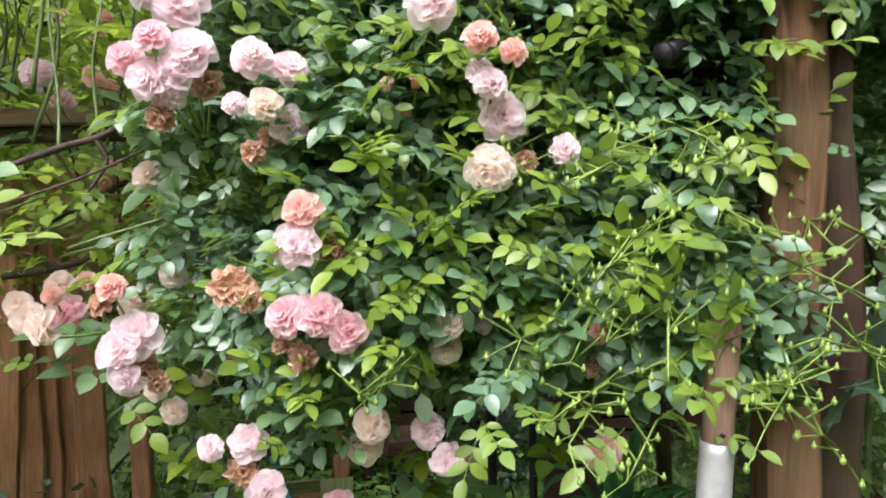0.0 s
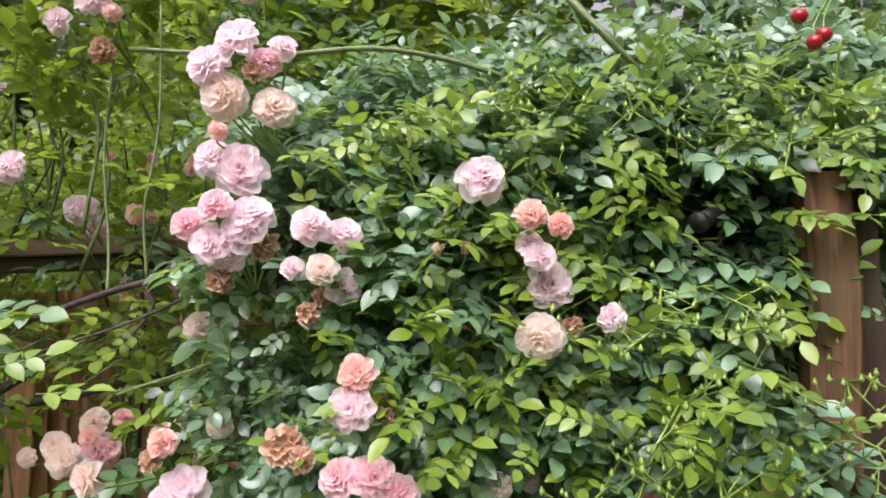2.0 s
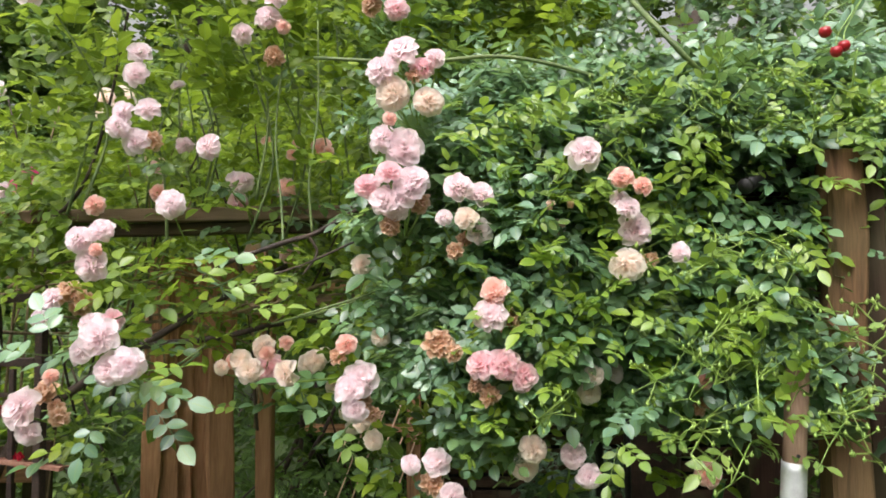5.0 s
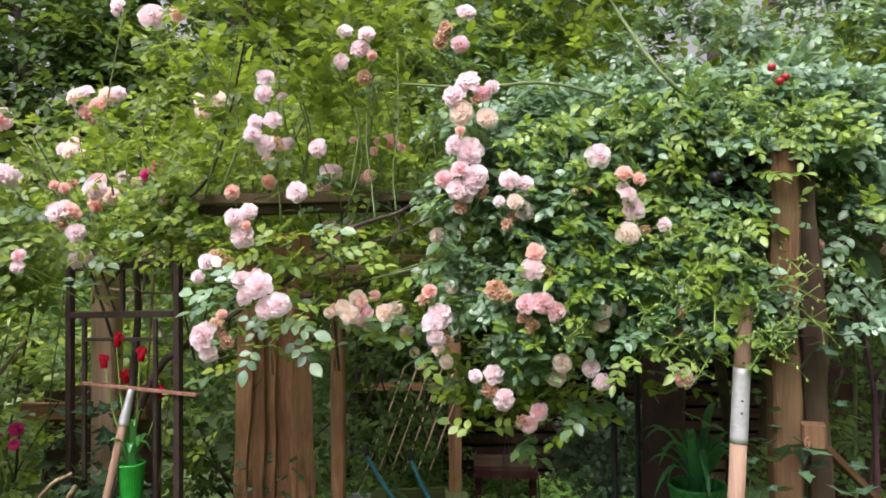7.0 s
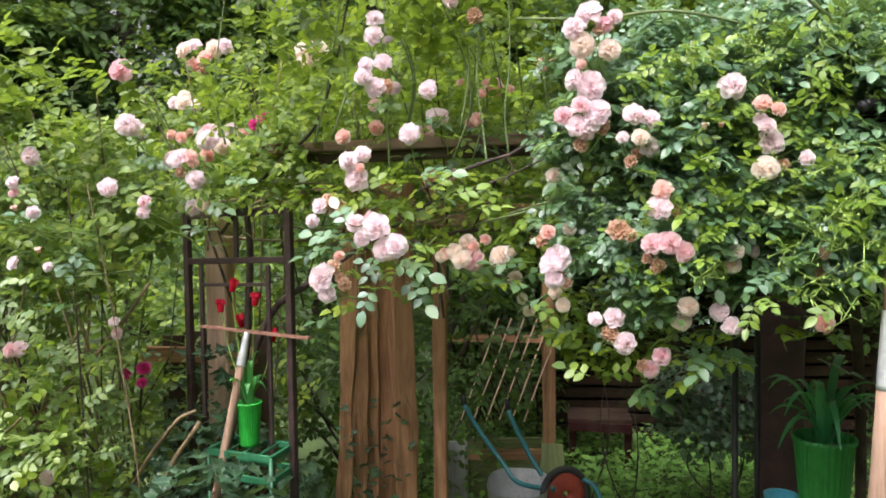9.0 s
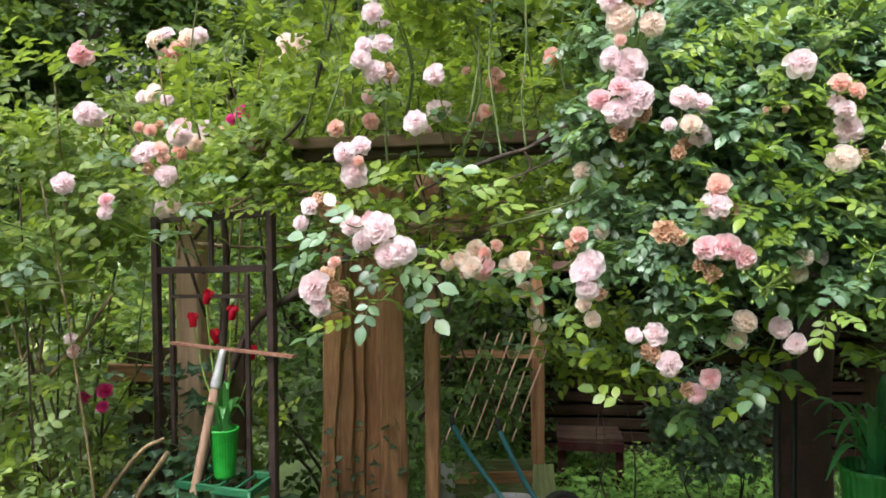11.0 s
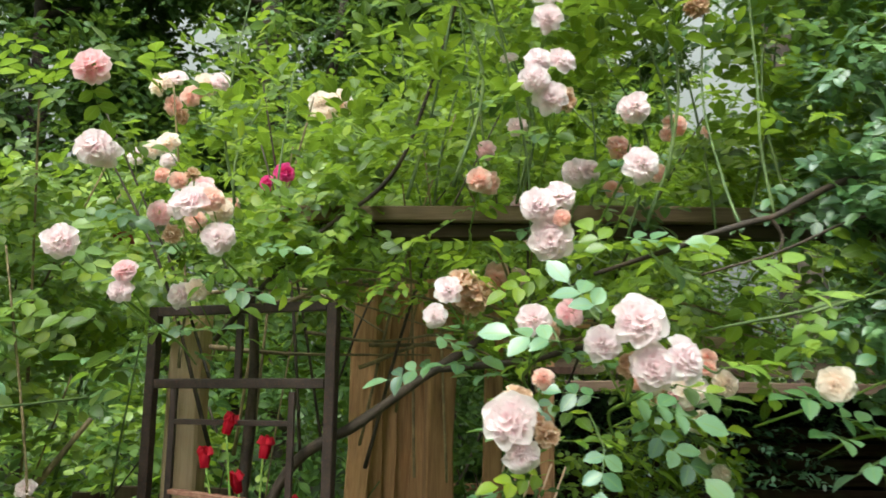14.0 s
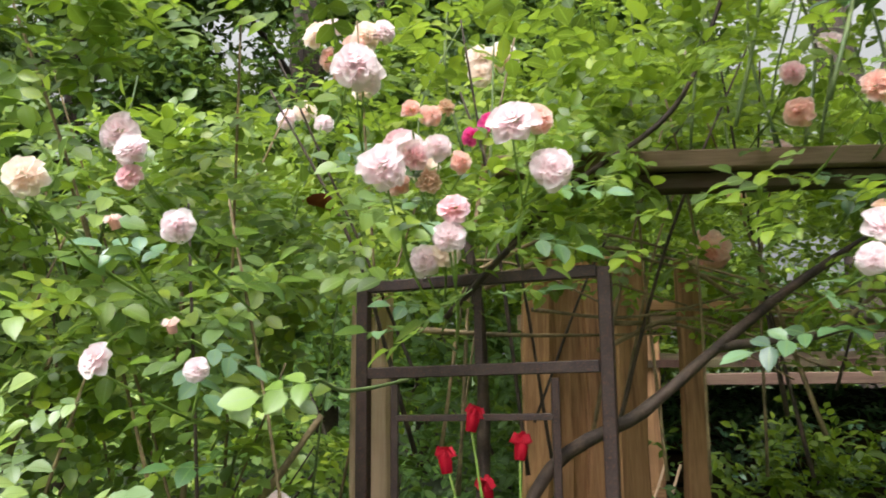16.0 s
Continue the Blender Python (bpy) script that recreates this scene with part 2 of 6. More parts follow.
POT = surface("green_plastic", (0.015, 0.3, 0.025), (0.03, 0.4, 0.05), 8, 0.4, bump=0.05)
POT_DARK = surface("deep_green_plastic", (0.015, 0.16, 0.025), (0.025, 0.22, 0.045), 8, 0.4, bump=0.05)
TEAL = surface("teal_paint", (0.01, 0.12, 0.15), (0.02, 0.18, 0.2), 16, 0.4, 0.0, 0.1, (0.1, 0.06, 0.04))
GREEN_PAINT = surface("green_paint", (0.015, 0.1, 0.045), (0.025, 0.15, 0.065), 16, 0.45)
ZINC = surface("dull_zinc", (0.4, 0.4, 0.42), (0.55, 0.55, 0.57), 10, 0.5, 0.3, 0.2, (0.25, 0.2, 0.16))
RED_PAINT = surface("red_paint", (0.22, 0.03, 0.02), (0.34, 0.06, 0.035), 20, 0.5)
BLUE = surface("blue_plastic", (0.05, 0.3, 0.42), (0.08, 0.38, 0.5), 10, 0.4)
MAROON = surface("maroon_bark", (0.03, 0.012, 0.015), (0.06, 0.022, 0.026), 12, 0.7, bump=0.6)
RUBBER = surface("black_rubber", (0.015, 0.015, 0.015), (0.03, 0.03, 0.03), 30, 0.8)
SOIL = surface("soil_and_moss", (0.04, 0.055, 0.02), (0.06, 0.1, 0.025), 2.2, 0.95, bump=0.8)
BOARD_GREY = wood_material("grey_board", (0.4, 0.4, 0.4), (0.26, 0.26, 0.27))
BOARD_MOSS = wood_material("mossy_board", (0.16, 0.19, 0.08), (0.09, 0.1, 0.045))
SHADE_BLACK = surface("shade_black", (0.008, 0.008, 0.009), (0.016, 0.015, 0.016), 8, 0.95)
RED_LEAF = surface("red_dry_leaf", (0.16, 0.02, 0.015), (0.26, 0.05, 0.03), 30, 0.6)


# ---- mesh helpers ----
def link_mesh(name, verts, faces, mat, parent=None, label="", smooth=True, uvs=None):
    """One mesh object from arrays of corners and faces."""
    me = bpy.data.meshes.new(name)
    me.from_pydata([tuple(v) for v in verts], [], [tuple(f) for f in faces])
    me.materials.append(mat)
    if uvs is not None:
        layer = me.uv_layers.new(name="UVMap")
        layer.data.foreach_set("uv", np.asarray(uvs, dtype=np.float32)[[i for f in faces for i in f]].ravel())
    if smooth:
        me.polygons.foreach_set("use_smooth", [True] * len(me.polygons))
    me.update()
    return child(new(name, me), parent, label)


def child(ob, parent, label=""):
    if parent is not None:
        ob.parent = parent
        ob.matrix_parent_inverse = parent.matrix_basis.inverted()
    if label:
        ob["label"] = label
    return ob


def part(name, bm, mat, parent, label="", smooth=False):
    """Links a bmesh as one mesh object under a thing or a part."""
    me = bpy.data.meshes.new(name)
    bm.to_mesh(me)
    bm.free()
    me.materials.append(mat)
    if smooth:
        me.polygons.foreach_set("use_smooth", [True] * len(me.polygons))
    return child(new(name, me), parent, label)


def thing(name, at, label, category, group="", kind=""):
    ob = new(name)
    ob.matrix_basis = Matrix.Translation(at)
    ob.empty_display_size = 0.1
    return tagged(ob, label, category, group, kind)


def timber(name, a, b, width, depth, mat, parent, label="", turn=0.0, wobble=0.0025, seed=0):
    """A sawn or split length of timber from a to b, its edges rounded and a little uneven; its own z runs along the grain."""
    a, b = Vector(a), Vector(b)
    length = (b - a).length
    bm = bmesh.new()
    n = max(2, int(length / 0.12))
    ch = min(width, depth) * 0.09
    w, d = width / 2, depth / 2
    ring = [(w - ch, -d), (w, -d + ch), (w, d - ch), (w - ch, d), (-w + ch, d), (-w, d - ch), (-w, -d + ch), (-w + ch, -d)]
    rows = []
    for i in range(n + 1):
        z = length * i / n
        rows.append([bm.verts.new((x + wobble * noise.noise((seed + x * 9, z * 5, 1.3)) * 2, y + wobble * noise.noise((seed + y * 9, z * 5, 7.7)) * 2, z)) for x, y in ring])
    for r0, r1 in zip(rows, rows[1:]):
        for k in range(8):
            bm.faces.new((r0[k], r0[(k + 1) % 8], r1[(k + 1) % 8], r1[k]))
    bm.faces.new(rows[0][::-1])
    bm.faces.new(rows[-1])
    me = bpy.data.meshes.new(name)
    bm.to_mesh(me)
    bm.free()
    me.materials.append(mat)
    ob = new(name, me)
    way = (b - a).normalized()
    q = Vector((0, 0, 1)).rotation_difference(way) if way.z > 0.99 else way.to_track_quat("Z", "Y")
    ob.matrix_basis = Matrix.Translation(a) @ q.to_matrix().to_4x4() @ pose(0, 0, 0, 0, 0, turn)
    return child(ob, parent, label)


def tube_arrays(points, radii, sides=7):
    pts = [Vector(p) for p in points]
    verts, faces = [], []
    up = Vector((0.13, 0.31, 0.94))
    for i, p in enumerate(pts):
        d = (pts[min(i + 1, len(pts) - 1)] - pts[max(i - 1, 0)]).normalized()
        if abs(d.dot(up)) > 0.95:
            up = Vector((0.9, 0.3, 0.2))
        s = d.cross(up).normalized()
        t = s.cross(d)
        for k in range(sides):
            a = 2 * math.pi * k / sides
            verts.append(p + (s * math.cos(a) + t * math.sin(a)) * radii[i])
    for i in range(len(pts) - 1):
        for k in range(sides):
            faces.append((i * sides + k, i * sides + (k + 1) % sides, (i + 1) * sides + (k + 1) % sides, (i + 1) * sides + k))
    faces.append(tuple(range(sides))[::-1])
    faces.append(tuple(range((len(pts) - 1) * sides, len(pts) * sides)))
    return verts, faces


def glide(points, steps=6):
    """Smooth points along a line through the given ones."""
    p = [Vector(q) for q in points]
    p = [p[0] * 2 - p[1]] + p + [p[-1] * 2 - p[-2]]
    out = []
    for i in range(1, len(p) - 2):
        for k in range(steps):
            t = k / steps
            out.append(0.5 * (2 * p[i] + (p[i + 1] - p[i - 1]) * t + (2 * p[i - 1] - 5 * p[i] + 4 * p[i + 1] - p[i + 2]) * t * t + (3 * p[i] - p[i - 1] - 3 * p[i + 1] + p[i + 2]) * t ** 3))
    return out + [p[-2]]


def tube(name, points, r0, r1, mat, parent, label="", sides=7, smooth_path=True, rough=0.0):
    pts = glide(points) if smooth_path and len(points) > 2 else [Vector(p) for p in points]
    n = len(pts)
    radii = [(r0 + (r1 - r0) * i / (n - 1)) * (1 + rough * noise.noise((pts[i].x * 20, pts[i].y * 20, pts[i].z * 20))) for i in range(n)]
    v, f = tube_arrays(pts, radii, sides)
    return link_mesh(name, v, f, mat, parent, label)


def lathe(name, profile, mat, parent, at, label="", sides=28, flute=0.0, flutes=0):
    """A turned form: (radius, height) pairs up the outside and down the inside."""
    verts, faces = [], []
    for r, z in profile:
        for k in range(sides):
            a = 2 * math.pi * k / sides
            rr = r * (1 + flute * math.cos(a * flutes)) if flutes else r
            verts.append((at[0] + rr * math.cos(a), at[1] + rr * math.sin(a), at[2] + z))
    for i in range(len(profile) - 1):
        for k in range(sides):
            faces.append((i * sides + k, i * sides + (k + 1) % sides, (i + 1) * sides + (k + 1) % sides, (i + 1) * sides + k))
    return link_mesh(name, verts, faces, mat, parent, label)


# ---- leaves ----
def leaflet(length, width, bend=0.25, fold=0.25, cut=0.0, stations=5):
    """A pointed oval leaf along +y, folded at its rib: corners, quads and uv."""
    v, uv = [], []
    for i in range(stations):
        s = i / (stations - 1)
        w = width / 2 * max(0.03, math.sin(math.pi * min(1, s ** 0.92)) ** 0.66) * (1 + cut * (-1) ** i)
        z = -bend * length * s * s
        for k in (-1, 0, 1):
            v.append((k * w, s * length, z + abs(k) * w * fold))
            uv.append((0.5 + 0.5 * k, s))
    f = []
    for i in range(stations - 1):
        for k in range(2):
            a = i * 3 + k
            f.append((a, a + 1, a + 4, a + 3))
    return np.array(v), np.array(f), np.array(uv)


def turned(v, m):
    return v @ np.array(m.to_3x3()).T + np.array(m.translation)


class Sheaf:
    """Gathers quads from many small pieces."""

    def __init__(self):
        self.v, self.f, self.uv, self.n = [], [], [], 0

    def add(self, v, f, uv):
        self.v.append(v)
        self.f.append(f + self.n)
        self.uv.append(uv)
        self.n += len(v)

    def arrays(self):
        return np.concatenate(self.v), np.concatenate(self.f), np.concatenate(self.uv)


def quads_object(name, v, f, uv, mat, parent=None, label="", shared=None):
    me = bpy.data.meshes.new(name)
    me.vertices.add(len(v))
    me.vertices.foreach_set("co", np.asarray(v, dtype=np.float32).ravel())
    me.loops.add(f.size)
    me.loops.foreach_set("vertex_index", np.asarray(f, dtype=np.int32).ravel())
    me.polygons.add(len(f))
    me.polygons.foreach_set("loop_start", np.arange(0, f.size, 4, dtype=np.int32))
    me.polygons.foreach_set("use_smooth", np.ones(len(f), dtype=bool))
    layer = me.uv_layers.new(name="UVMap")
    layer.data.foreach_set("uv", np.asarray(uv, dtype=np.float32)[f.ravel()].ravel())
    me.materials.append(mat)
    me.update(calc_edges=True)
    return child(new(name, me), parent, label)


def thread(a, b, r):
    """A thin three-sided stalk from a to b, as quads."""
    a, b = np.array(a, float), np.array(b, float)
    d = (b - a) / max(1e-6, np.linalg.norm(b - a))
    s = np.cross(d, (0.3, 0.1, 0.95))
    s /= max(1e-6, np.linalg.norm(s))
    t = np.cross(s, d)
    v = [p + r * k * (s * math.cos(q) + t * math.sin(q)) for p, k in ((a, 1), (b, 0.6)) for q in (0, 2.1, 4.2)]
    return np.array(v), np.array([(0, 1, 4, 3), (1, 2, 5, 4), (2, 0, 3, 5)]), np.full((6, 2), 0.5)


def rose_spray(rng, pairs=2, size=0.034, width=0.62):
    """A compound rose leaf along +y: opposite leaflets on a stalk and one at the tip."""
    sh = Sheaf()
    step = size * 0.62
    length = step * (pairs + 0.6)
    sh.add(*thread((0, 0, 0), (0, length, -0.05 * length), 0.0009))
    for i in range(pairs + 1):
        y = step * (i + 0.6)
        scale = 0.72 + 0.28 * (i + 1) / (pairs + 1)
        ends = ((-1, 1) if i < pairs else (0,))
        for s in ends:
            L = size * scale * rng.uniform(0.88, 1.1) * (1.1 if s == 0 else 1)
            v, f, uv = leaflet(L, L * width, rng.uniform(0.05, 0.35), rng.uniform(0.1, 0.4))
            m = pose(0, y, -0.05 * y, rng.uniform(-14, 14), rng.uniform(-16, 16), -s * rng.uniform(48, 70))
            sh.add(turned(v, m), f, uv)
    return sh.arrays()


def twig_of_leaves(rng, size, count=5, width=0.55):
    """A short twig with alternate simple leaves, for trees and shrubs farther off."""
    sh = Sheaf()
    L = size * count * 0.42
    sh.add(*thread((0, 0, 0), (0, L, 0), size * 0.025))
    for i in range(count):
        v, f, uv = leaflet(size * rng.uniform(0.75, 1.1), size * width, rng.uniform(0.1, 0.4), rng.uniform(0.1, 0.3), stations=4)
        s = (-1) ** i
        m = pose(0, L * (i + 0.8) / count, 0, rng.uniform(-25, 20), rng.uniform(-30, 30), s * rng.uniform(30, 70))
        sh.add(turned(v, m), f, uv)
    return sh.arrays()


def ivy_leaf(size):
    """A five-pointed ivy leaf, as quads about its rib."""
    half = [(0, 0), (0.34, -0.12), (0.3, 0.16), (0.56, 0.3), (0.27, 0.52), (0.0, 1.0)]
    v, uv, f = [], [], []
    for x, y in half:
        for k in (-1, 0, 1):
            v.append((k * x * size, y * size * (1 if k else 0.9), abs(k) * 0.06 * size))
            uv.append((0.5 + 0.5 * k * (x + 0.2), y))
    for i in range(5):
        for k in range(2):
            a = i * 3 + k
            f.append((a, a + 1, a + 4, a + 3))
    return np.array(v), np.array(f), np.array(uv)


def aim(rng, p, outward, lift=0.35, spread=0.8):
    """A pose at p whose y runs outward and whose z mostly faces the sky and the outside."""
    y = Vector(outward) + Vector((rng.uniform(-spread, spread), rng.uniform(-spread, spread), rng.uniform(-spread, spread) * 0.7))
    y.z -= 0.05
    y.normalize()
    z = Vector((rng.uniform(-0.6, 0.6), rng.uniform(-0.9, 0.35), 1.0)) + Vector(outward) * lift
    x = y.cross(z)
    if x.length < 1e-3:
        x = Vector((1, 0, 0))
    x.normalize()
    z = x.cross(y)
    m = Matrix((x, y, z)).transposed().to_4x4()
    m.translation = p
    return m


BLOOMS = []   # centre and size of each bloom: leaves grow beside and behind them, not before them


PATH_SIDE = Vector((-0.25, 0.3, 1.72))   # the blooms open towards the garden path


def clear_of_blooms(p):
    p = Vector(p)
    for c, r in BLOOMS:
        if p.y > c[1] + 0.012 or abs(p.x - c[0]) > 0.5 or abs(p.z - c[2]) > 0.3:
            continue
        c = Vector(c)
        d = (PATH_SIDE - c).normalized()
        s = (p - c).dot(d)
        if s < 0.85 and (p - c - d * s).length < r * 0.5 + 0.022:
            return False
        if abs(p.x - c.x) < r * 0.5 + 0.02 and abs(p.z - c.z) < r * 0.5 + 0.018 and c.y - p.y < 0.3:
            return False
    return True


def plant_leaves(parent, rng, spots, variants, mat, single, scale=(0.8, 1.2), outward=(0, -0.6, 0.1), part_name="leaf_spray", rest_name="foliage", spread=0.9, lift=0.35):
    """Sets a leaf on each spot: the first ones are objects of their own, the rest is one sheet of leaves."""
    meshes = []
    for v, f, uv in variants:
        ob = quads_object(part_name, v, f, uv, mat)
        meshes.append(ob.data)
        bpy.data.objects.remove(ob)
    sheaf = Sheaf()
    for i, p in enumerate(spots):
        m = aim(rng, p, outward, lift, spread)
        s = rng.uniform(*scale)
        k = rng.randrange(len(variants))
        if i < single:
            ob = new(part_name, meshes[k])
            ob.matrix_basis = m @ Matrix.Scale(s, 4)
            child(ob, parent)
        else:
            v, f, uv = variants[k]
            sheaf.add(turned(v * s, m), f, uv)
    if sheaf.n:
        ob = quads_object(rest_name, *sheaf.arrays(), mat, parent)
        ob["kind"] = "stuff"
        return ob


# ---- roses ----
NU, NV = 7, 5   # points across and along a petal


def petal(w, h, cup, roll, ruffle, rng):
    """One broad, rounded petal from its base at the origin: it rises along z, is hollow towards the heart and rolls outward (+x) at its rim."""
    v, uv = [], []
    ph, notch = rng.uniform(0, 6), rng.uniform(0.0, 0.09)
    for j in range(NV):
        s = j / (NV - 1)
        for i in range(NU):
            t = i / (NU - 1) * 2 - 1
            half = w / 2 * (0.3 + 0.7 * math.sin(min(1.0, s * 1.25) * math.pi / 2))
            z = h * s * (1 - 0.3 * t * t * s) - notch * h * s ** 3 * max(0.0, 1 - 9 * t * t)
            x = 0.5 * cup * w * (math.sin(math.pi * min(1, s * 0.9)) * (1 - 0.35 * t * t)) - 0.34 * w * t * t * (0.4 + 0.6 * s)
            x += roll * h * max(0.0, s - 0.55) ** 2 * 3 + ruffle * w * s * s * math.sin(ph + 3.4 * t)
            v.append((x, half * t * (1 - 0.14 * s * s), z))
            uv.append((i / (NU - 1), s))
    f = [(j * NU + i, j * NU + i + 1, (j + 1) * NU + i + 1, (j + 1) * NU + i) for j in range(NV - 1) for i in range(NU - 1)]
    return np.array(v), np.array(f), np.array(uv)


def bloom_arrays(rng, kind):
    """A double rose about one unit across that faces +z: rings of (petals, ring radius, tilt, width, height, base height)."""
    sh = Sheaf()
    if kind == "open":
        rings = [(4, 0.03, 8, 0.26, 0.18, 0.2), (6, 0.08, 26, 0.34, 0.24, 0.15), (7, 0.12, 46, 0.44, 0.31, 0.08), (7, 0.14, 66, 0.52, 0.36, 0.03), (6, 0.13, 86, 0.56, 0.38, 0.0)]
    elif kind == "full":
        rings = [(4, 0.03, 8, 0.24, 0.17, 0.26), (6, 0.09, 24, 0.28, 0.2, 0.22), (8, 0.15, 42, 0.34, 0.24, 0.16), (8, 0.18, 60, 0.4, 0.28, 0.1), (8, 0.19, 78, 0.46, 0.31, 0.04), (7, 0.17, 96, 0.5, 0.31, 0.0)]
    elif kind == "loose":
        rings = [(3, 0.03, 16, 0.32, 0.22, 0.12), (4, 0.05, 42, 0.52, 0.36, 0.07), (5, 0.07, 66, 0.64, 0.45, 0.03), (4, 0.08, 86, 0.66, 0.48, 0.0)]
    elif kind == "bud":
        rings = [(3, 0.05, -4, 0.42, 0.74, 0.0), (4, 0.13, -8, 0.46, 0.76, 0.0), (5, 0.2, -6, 0.5, 0.7, 0.0)]
    else:  # spent: shrivelled, curled petals
        rings = [(5, 0.05, 10, 0.26, 0.22, 0.16), (7, 0.14, 35, 0.28, 0.24, 0.1), (8, 0.2, 65, 0.3, 0.26, 0.04), (8, 0.2, 95, 0.32, 0.28, 0.0), (6, 0.16, 125, 0.3, 0.28, 0.0)]
    for n, r, tilt, w, h, z0 in rings:
        a0 = rng.uniform(0, 360)
        for i in range(n):
            ruf = {"spent": 0.22, "bud": 0.02, "loose": 0.07}.get(kind, 0.095)
            jit = 38 if kind == "spent" else (3 if kind == "bud" else 13)
            v, f, uv = petal(w * rng.uniform(0.88, 1.12), h * (rng.uniform(0.9, 1.05) if kind == "bud" else rng.uniform(0.74, 1.16)), 0.9 if kind == "spent" else 0.34, 0.5 if kind == "spent" else (-0.6 if kind == "bud" else 0.45), ruf, rng)
            m = pose(0, 0, 0, 0, 0, a0 + 360 * i / n + rng.uniform(-9, 9)) @ pose(r, 0, z0, 0, tilt + rng.uniform(-jit, jit), rng.uniform(-8, 8))
            sh.add(turned(v, m), f, uv)
    v, f, uv = sh.arrays()
    f[f % (NU * NV) == 0] = 0   # every petal grows from the same heart
    return v, f, uv


bloom_rng = random.Random(11)
BLOOM_MESH = {}


def bloom_mesh(kind, colour):
    key = (kind, colour, bloom_rng.randrange(3))
    if key not in BLOOM_MESH:
        ob = quads_object("bloom", *bloom_arrays(bloom_rng, kind), PETAL[colour])
        BLOOM_MESH[key] = ob.data
        bpy.data.objects.remove(ob)
    return BLOOM_MESH[key]


SHAPES = {"p": ("full", "open", "full"), "w": ("open", "full", "open"), "c": ("open", "full", "full"), "k": ("full", "open", "full"), "b": ("spent",), "m": ("open",), "r": ("bud",)}
WORDS = {"p": "pink", "w": "white-pink", "c": "cream", "k": "peach", "b": "browned", "m": "magenta", "r": "red"}


def cluster(plant, at, blooms, leaves=4):
    """A head of roses: each bloom on its own stalk, the stalks meeting behind it, with a few leaves."""
    rng = bloom_rng
    at = Vector(at)
    root = at + Vector((rng.uniform(-0.02, 0.02), 0.11 + rng.uniform(0, 0.04), -0.05 - 0.03 * rng.random()))
    sv, sf, tips = [tuple(root)], [], []

    def stalk(points, r):
        v, f = tube_arrays(glide(points, 3), [r * (0.6 + 0.4 * i / (3 * len(points) - 3)) for i in range(3 * len(points) - 2)], 4)
        n, last = len(sv), len(v) - 4
        sv.extend(tuple(q) for q in v)
        sf.extend(tuple(0 if i == last else i + n for i in g) for g in f)

    for dx, dy, dz, size, c in blooms:
        p = at + Vector((dx, dy, dz))
        back = (root - p).normalized()
        mid = p + back * size * 0.4 + Vector((0, 0.01, -0.012))
        stalk([p + back * size * 0.12, mid, root], 0.0018)
        tips.append((p, size, c))
    stalk([root + Vector((rng.uniform(-0.05, 0.05), 0.2, -0.06)), root + Vector((0, 0.1, -0.02)), root], 0.003)
    kinds = sorted({c for *_, c in blooms}, key=lambda c: -sum(b[-1] == c for b in blooms))
    label = "cluster of " + " and ".join(WORDS[c] for c in kinds[:2]) + " rose blooms" if len(blooms) > 1 else "single " + WORDS[kinds[0]] + " rose bloom on its stalk"
    head = link_mesh("rose_head", sv, sf, STEM, plant, label)
    for p, size, c in tips:
        shape = rng.choice(SHAPES[c])
        if size < 0.024 and c in "kp":
            shape = "bud"
        ob = new("bloom", bloom_mesh(shape, c))
        out = Vector((p.x - at.x, -0.05, p.z - at.z + 0.015)).normalized() + Vector((rng.uniform(-0.35, 0.35), -0.75, rng.uniform(-0.1, 0.45)))
        if shape == "bud":
            out = Vector((rng.uniform(-0.3, 0.3), -0.3, 0.8))
        q = out.to_track_quat("Z", "Y").to_matrix().to_4x4()
        k = size * {"bud": 1.2, "full": 1.0, "spent": 0.98}.get(shape, 0.98)
        ob.matrix_basis = Matrix.Translation(p - out.normalized() * k * 0.22) @ q @ Matrix.Scale(k, 4) @ pose(0, 0, 0, 0, 0, rng.uniform(0, 360))
        child(ob, head)
        BLOOMS.append((tuple(p), size))
    for i in range(leaves):
        ob = new("leaf_spray", LEAF_MESH[rng.randrange(len(LEAF_MESH))])
        p = root + Vector((rng.uniform(-0.05, 0.05), -0.03 + 0.05 * rng.random(), rng.uniform(-0.06, 0.03)))
        ob.matrix_basis = aim(rng, p, (rng.choice((-0.8, 0.8)), -0.2, -0.1), spread=0.5) @ Matrix.Scale(rng.uniform(0.8, 1.15), 4)
        child(ob, head)


# ---- ground ----
bm = bmesh.new()
N = 60
grid = []
for j in range(N + 1):
    row = []
    for i in range(N + 1):
        u, w = i / N * 2 - 1, j / N * 2 - 1
        x, y = 90 * u * abs(u) ** 1.4, 3 + 90 * w * abs(w) ** 1.4
        row.append(bm.verts.new((x, y, 0.035 * noise.noise((x * 0.9, y * 0.9, 0)) - 0.02)))
    grid.append(row)
for j in range(N):
    for i in range(N):
        bm.faces.new((grid[j][i], grid[j][i + 1], grid[j + 1][i + 1], grid[j + 1][i]))
ground = part("ground", bm, SOIL, None, smooth=True)
tagged(ground, "damp dark soil and moss under the garden", "ground", kind="structure")


def in_box(rng, x0, x1, y0, y1, z0, z1):
    return (rng.uniform(x0, x1), rng.uniform(y0, y1), rng.uniform(z0, z1))


def in_blob(rng, c, r):
    while True:
        p = [rng.uniform(-1, 1) for _ in range(3)]
        d = p[0] ** 2 + p[1] ** 2 + p[2] ** 2
        if d < 1 and rng.random() < 0.35 + 0.65 * d:
            return tuple(c[i] + r[i] * p[i] for i in range(3))


